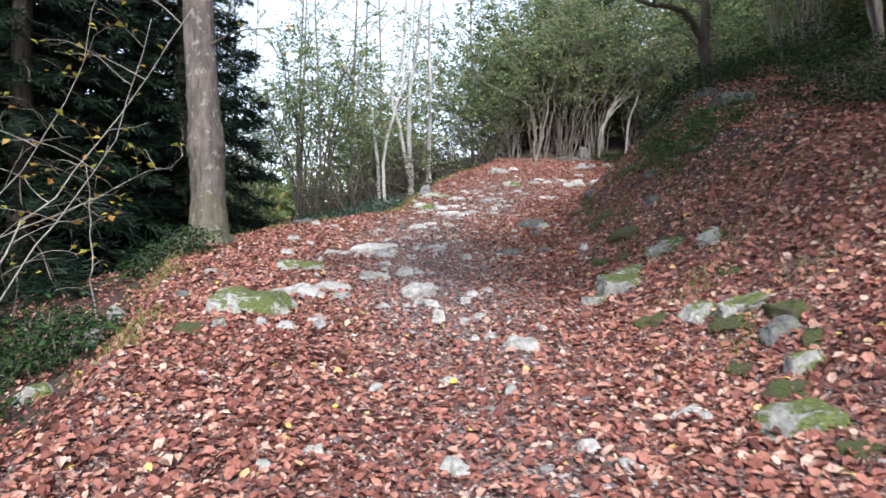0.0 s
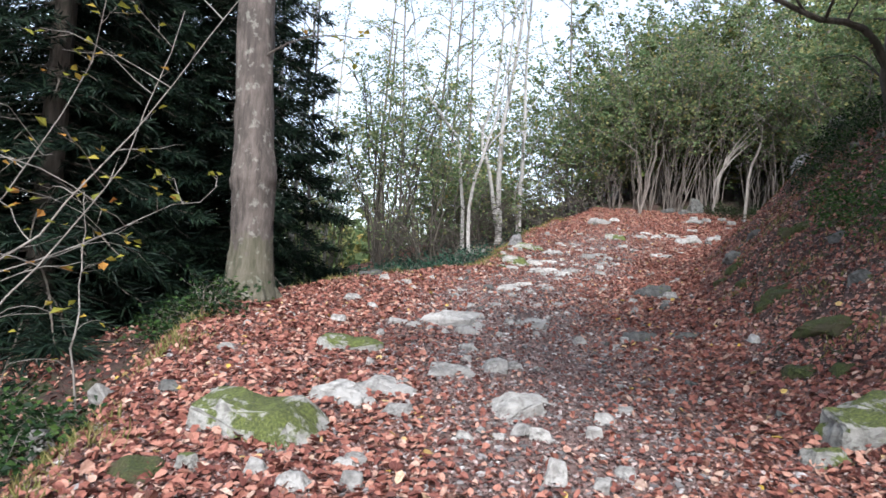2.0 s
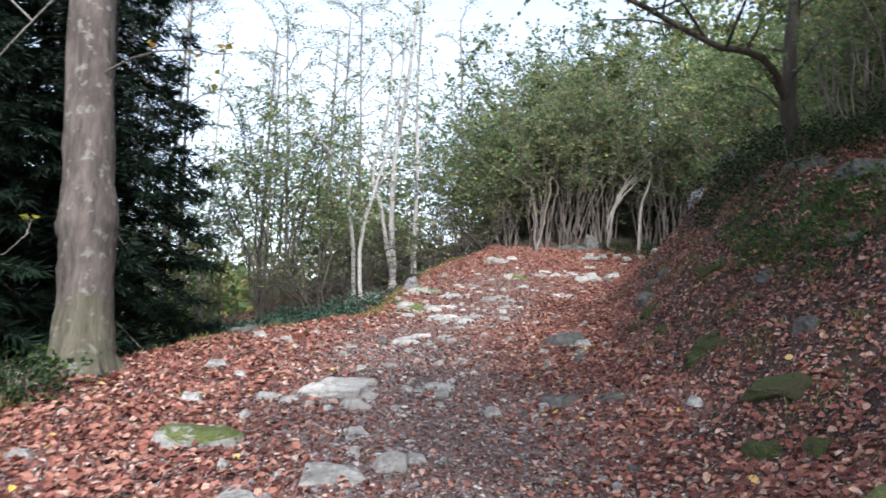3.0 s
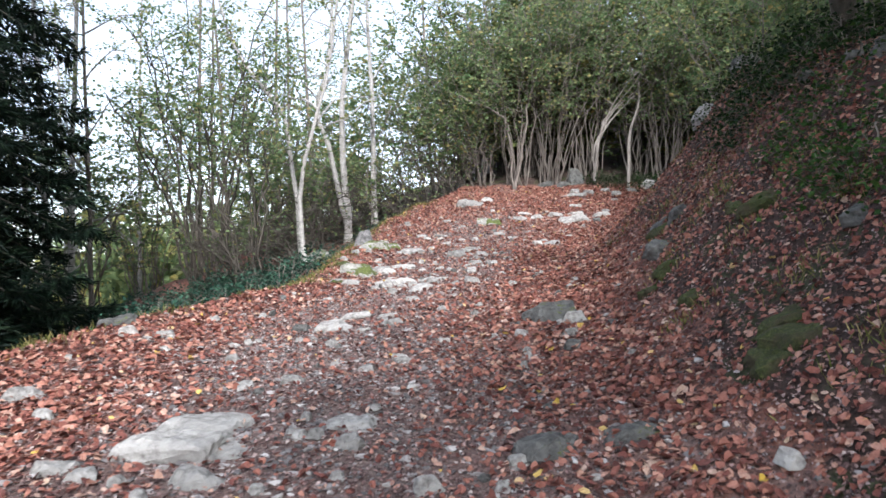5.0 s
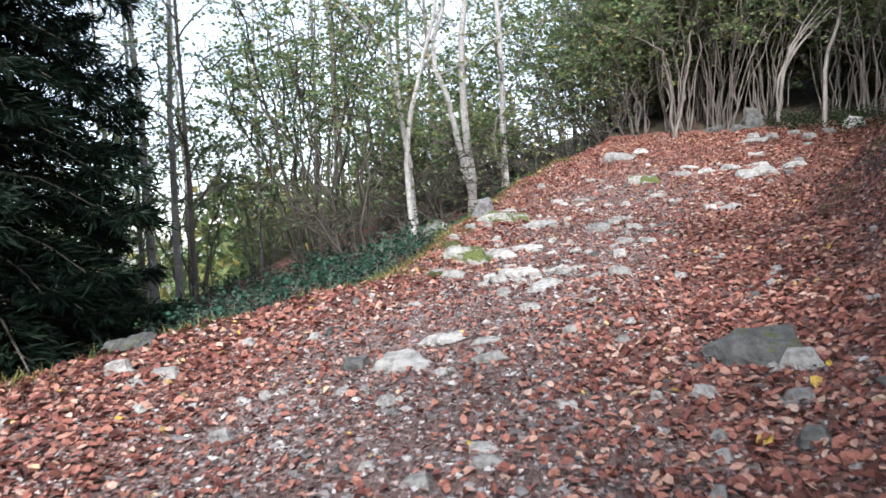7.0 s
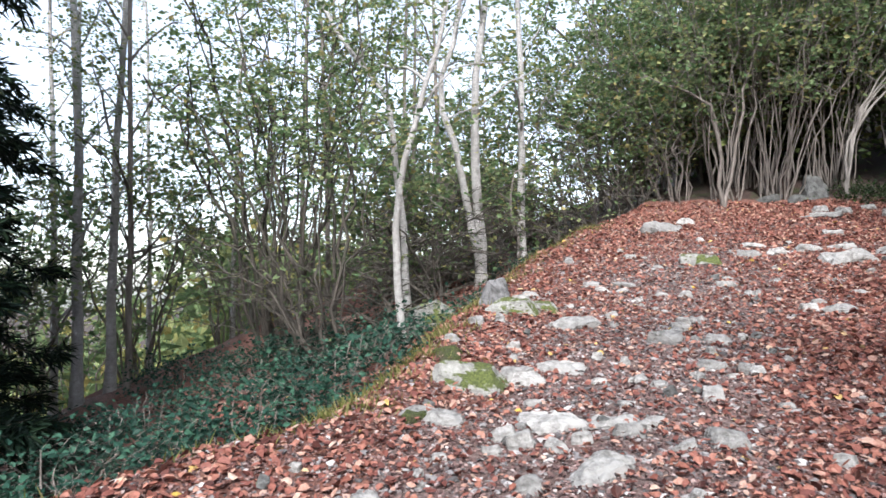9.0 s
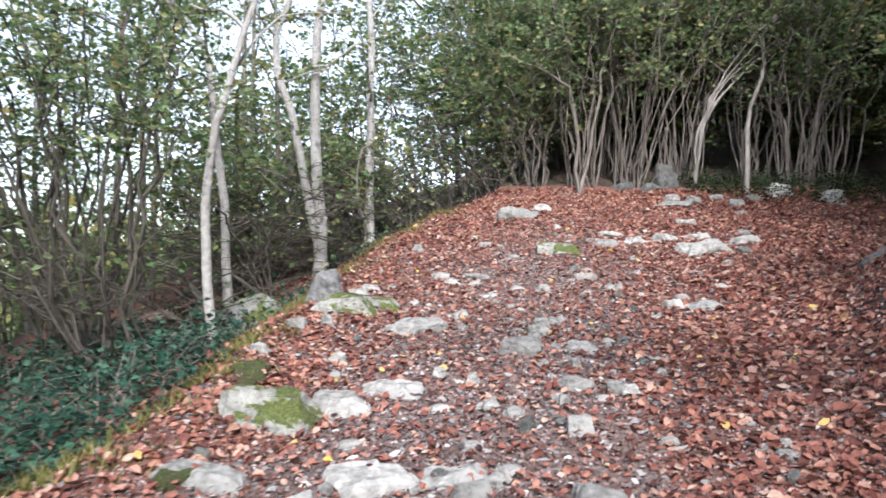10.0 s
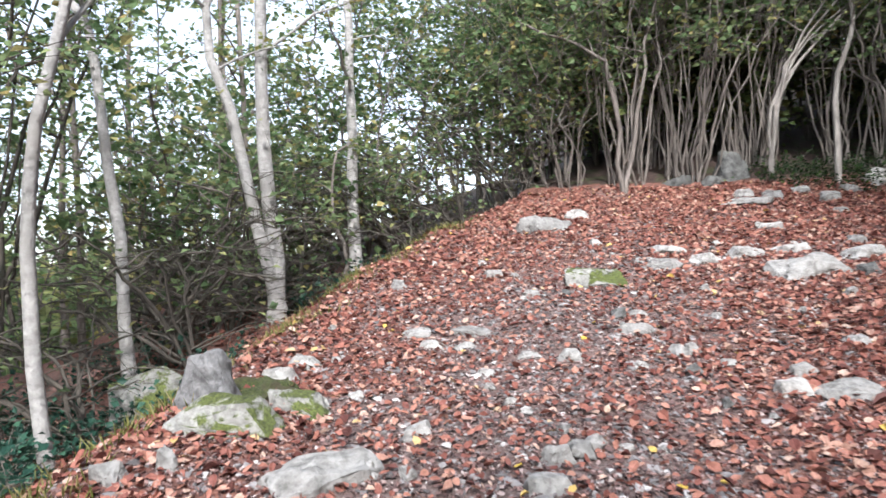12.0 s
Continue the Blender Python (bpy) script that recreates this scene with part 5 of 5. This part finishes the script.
# dense growth that closes the wood behind the thicket and on the hill; dark leaf colour stands in for shade
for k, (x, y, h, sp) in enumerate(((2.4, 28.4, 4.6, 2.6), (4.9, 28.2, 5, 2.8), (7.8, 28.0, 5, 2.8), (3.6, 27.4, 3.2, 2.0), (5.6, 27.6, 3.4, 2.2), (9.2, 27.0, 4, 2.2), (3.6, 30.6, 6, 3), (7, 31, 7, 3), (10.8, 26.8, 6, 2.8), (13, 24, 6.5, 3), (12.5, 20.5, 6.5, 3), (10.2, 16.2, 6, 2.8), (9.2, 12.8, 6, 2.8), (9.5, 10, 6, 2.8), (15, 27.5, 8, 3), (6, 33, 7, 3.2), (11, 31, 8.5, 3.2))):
    hazel(x, y, 400 + k, h, 12, sp, (0, 0), leaf=0.17, limbs=7, per_limb=9, r=0.035, first=0.04, mat=SHADE_TONED_LEAF if x > 2.8 else HAZEL_LEAF, bark=BARK_DARK, limb_len=1.5, fill=0.8, label="dense leafy backdrop bush, leaves mostly coloured dark for shade", name="thicket_bush")

# lower woods on the falling slope
for k, (x, y, h, sp) in enumerate(((-2.4, 22.8, 2.6, 1.8), (-0.4, 25.0, 2.6, 1.8), (-4.6, 25.6, 3.4, 2.2), (-2.4, 28.0, 4, 2.4), (-7.0, 26.8, 4, 2.6), (-10.5, 23.5, 5, 2.6), (-5.5, 31.5, 5, 2.8), (-8.8, 21.6, 4.4, 2.4), (-6.4, 21.4, 3.6, 2.0), (-7.4, 18.6, 3.6, 2.0), (-12, 27, 6, 3), (1.6, 25.9, 2.4, 1.4), (-2.0, 21.9, 1.8, 1.4), (-1.3, 24.0, 1.8, 1.4))):
    hazel(x, y, 440 + k, h, 11, sp, (0, 0), leaf=0.12 if y < 27 else 0.18, limbs=4, per_limb=5, r=0.022, first=0.1, label="low spreading hazel scrub on the slope below the track", fill=0.5)



def build_special_stems():
    rng = np.random.default_rng(77)
    kw = dict(leaf_mat=HAZEL_LEAF, leaf=0.085, limbs=3, limb_len=0.9, first=0.5, per_limb=5, spray=0.5, rise=0.5, stem_name="stem", sides=6, wobble=0.03, fill=0.7, top_sprays=5)
    b = on_land(5.5, 25.2)
    woody("leaning_hazel", "sheaf of pale hazel stems leaning over sideways", "bush", b,
          [([b, (5.7, 25.2, 6.0), (6.2 + 0.25 * k, 25.2 + 0.1 * k, 7.0 + 0.1 * k), (7.3 + 0.35 * k, 25.1, 8.2)], 0.03) for k in range(5)], SHOOT, rng=rng, **kw)
    b = on_land(6.35, 25.0)
    woody("leaning_hazel", "single pale forked stem leaning out of the thicket", "bush", b,
          [([b, (6.6, 25.2, 6.2), (6.85, 25.3, 6.9), (6.9, 25.3, 7.7), (7.6, 25.3, 8.3)], 0.05)], SHOOT, rng=rng, **kw)
    b = on_land(3.25, 24.9)
    woody("crooked_tree", "old crooked hazel with a bare bent limb", "tree", b,
          [([b, (3.15, 24.8, 5.5), (3.02, 24.6, 6.25), (2.7, 24.5, 6.55), (2.2, 24.5, 6.85), (1.7, 24.5, 6.95)], 0.04),
           ([b, (3.5, 24.9, 5.6), (3.7, 24.9, 6.8), (4.1, 24.8, 8.2)], 0.04)], BARK_HAZEL, rng=rng, **kw)
    # dead brushwood on the lip of the slope
    for x, y, dx, k in ((0.9, 24.2, -1.2, 1), (-0.1, 24.4, -1.0, 2), (-1.3, 22.6, 1.0, 3), (-1.9, 21.4, -1.0, 4), (-2.6, 19.2, -0.8, 5), (0.2, 23.6, -1.2, 6), (-0.6, 24.6, 1.2, 7), (0.9, 25.2, -1.0, 8), (-1.6, 21.9, 0.9, 9), (-2.8, 22.2, 1.0, 10), (1.7, 25.4, -1.0, 11), (-1.3, 20.3, -0.8, 12), (-1.6, 19.2, -0.9, 13), (-0.9, 22.2, -1.0, 14), (-1.9, 20.8, 0.9, 15), (-0.3, 23.3, -1.1, 16), (0.4, 24.6, -1.2, 17), (-2.2, 18.2, -0.8, 18)):
        b = on_land(x, y)
        stems = []
        for i in range(7):
            t = np.array([dx * rng.uniform(0.5, 1.5) + rng.normal(0, 0.5), rng.normal(0, 0.6), rng.uniform(0.3, 1.5)])
            p = np.array(b)
            stems.append(([p, p + t * [0.4, 0.4, 0.6], p + t * [0.75, 0.75, 0.95], p + t * [1.2, 1.2, 0.9]], rng.uniform(0.01, 0.022)))
        woody("brushwood", "tangle of dead bare branches on the slope's lip", "dead branches", b, stems, BARK_DARK, rng=rng, group="brushwood", **{**kw, "fill": 0.08, "limbs": 6, "first": 0.15, "limb_len": 0.8, "rise": 0.2, "joined": True})


build_special_stems()

# low greenery
for k, (x, y, r, h) in enumerate(((-2.6, 14.7, 0.8, 0.55), (-2.0, 15.7, 0.75, 0.5), (-1.6, 16.6, 0.7, 0.5), (-3.0, 15.9, 0.7, 0.55), (-1.8, 17.8, 0.7, 0.4), (-3.2, 13.9, 0.5, 0.4), (-1.2, 19.3, 0.6, 0.25), (-2.4, 19.0, 0.8, 0.35), (-0.5, 22.0, 0.5, 0.2), (-1.6, 23.2, 0.7, 0.3), (-3.9, 17.6, 0.6, 0.4), (-2.9, 20.3, 0.5, 0.3), (-4.6, 19.6, 0.6, 0.4), (-2.9, 18.3, 0.6, 0.5), (-3.4, 19.3, 0.5, 0.4), (-2.2, 21.0, 0.5, 0.3))):
    low_shrub("bramble", "blue-green bramble patch spilling down the slope", "bramble", x, y, 300 + k, r, h, BRAMBLE_LEAF, 0.058, int(260 * r * r / 0.5), "brambles below the track")
for k, (x, y, r, h) in enumerate(((-3.55, 7.05, 0.5, 0.55), (-4.0, 7.5, 0.5, 0.6), (-3.3, 9.6, 0.35, 0.3), (-3.9, 10.3, 0.4, 0.35), (-3.6, 5.6, 0.4, 0.35), (-4.3, 6.3, 0.5, 0.4))):
    low_shrub("ivy_bush", "dark green leafy bush under the bare shoots", "bush", x, y, 320 + k, r, h, IVY_LEAF, 0.06, int(300 * r * r / 0.25), "low bushes at the edge")
for k, (x, y, r, h) in enumerate(((4.35, 12.4, 0.7, 0.45), (4.5, 13.6, 0.8, 0.5), (4.9, 14.8, 0.7, 0.45), (5.2, 16.0, 0.7, 0.4), (6.3, 25.2, 0.7, 0.3), (7.4, 25.0, 0.8, 0.4), (8.5, 24.6, 0.8, 0.5), (5.7, 25.3, 0.5, 0.25), (9.6, 23.6, 0.9, 0.6), (5.3, 10.0, 0.8, 0.4), (6.2, 8.6, 0.9, 0.5), (5.4, 7.4, 0.7, 0.3), (6.6, 11.6, 0.9, 0.5), (6.4, 6.2, 0.9, 0.5), (7.4, 9.6, 1.0, 0.6), (5.9, 12.6, 0.9, 0.5), (6.2, 15.4, 0.9, 0.5), (7.6, 7.4, 1.0, 0.7), (5.0, 8.8, 0.5, 0.25), (6.9, 13.4, 1.0, 0.6))):
    low_shrub("ivy_patch", "dark green ivy spreading over the bank", "ivy", x, y, 340 + k, r, h, IVY_LEAF, 0.055, int(260 * r * r / 0.5), "ivy on the bank", stems=6)


for k, (x, y, w, h) in enumerate(((3.4, 10.9, 0.45, 0.12), (3.3, 9.9, 0.35, 0.1), (3.6, 11.9, 0.35, 0.12), (3.9, 10.4, 0.4, 0.14))):
    low_shrub("ivy_patch", "fresh green ivy creeping over the upper bank", "ivy", x, y, 380 + k, w, h, FRESH_IVY, 0.05, int(330 * w * w / 0.25), "ivy on the bank", stems=4)


def edge_strip(rng, n):
    tuft = rng.uniform(5.5, 24, 70)
    y = tuft[rng.integers(0, 70, n)] + rng.normal(0, 0.1, n)
    return left_edge(y) - 0.12 + rng.normal(0, 0.14, n), y


def bank_tufts(rng, n):
    c = rng.integers(0, 40, n)
    cy = 5 + 12 * ((c * 0.618) % 1)
    cx = bank_foot(cy) + 0.2 + 1.6 * ((c * 0.414) % 1)
    return cx + rng.normal(0, 0.12, n), cy + rng.normal(0, 0.12, n)


grass("grass", "thin yellow-green grass along the lip of the slope", 71, 4200, edge_strip, 0.13)
grass("grass_tufts", "short mossy grass tufts on the leafy bank", 72, 3000, bank_tufts, 0.1)

build_ground()
lay_stones()
build_moss()
build_small_stones()
build_far_woods()
build_litter()
build_crumbs()
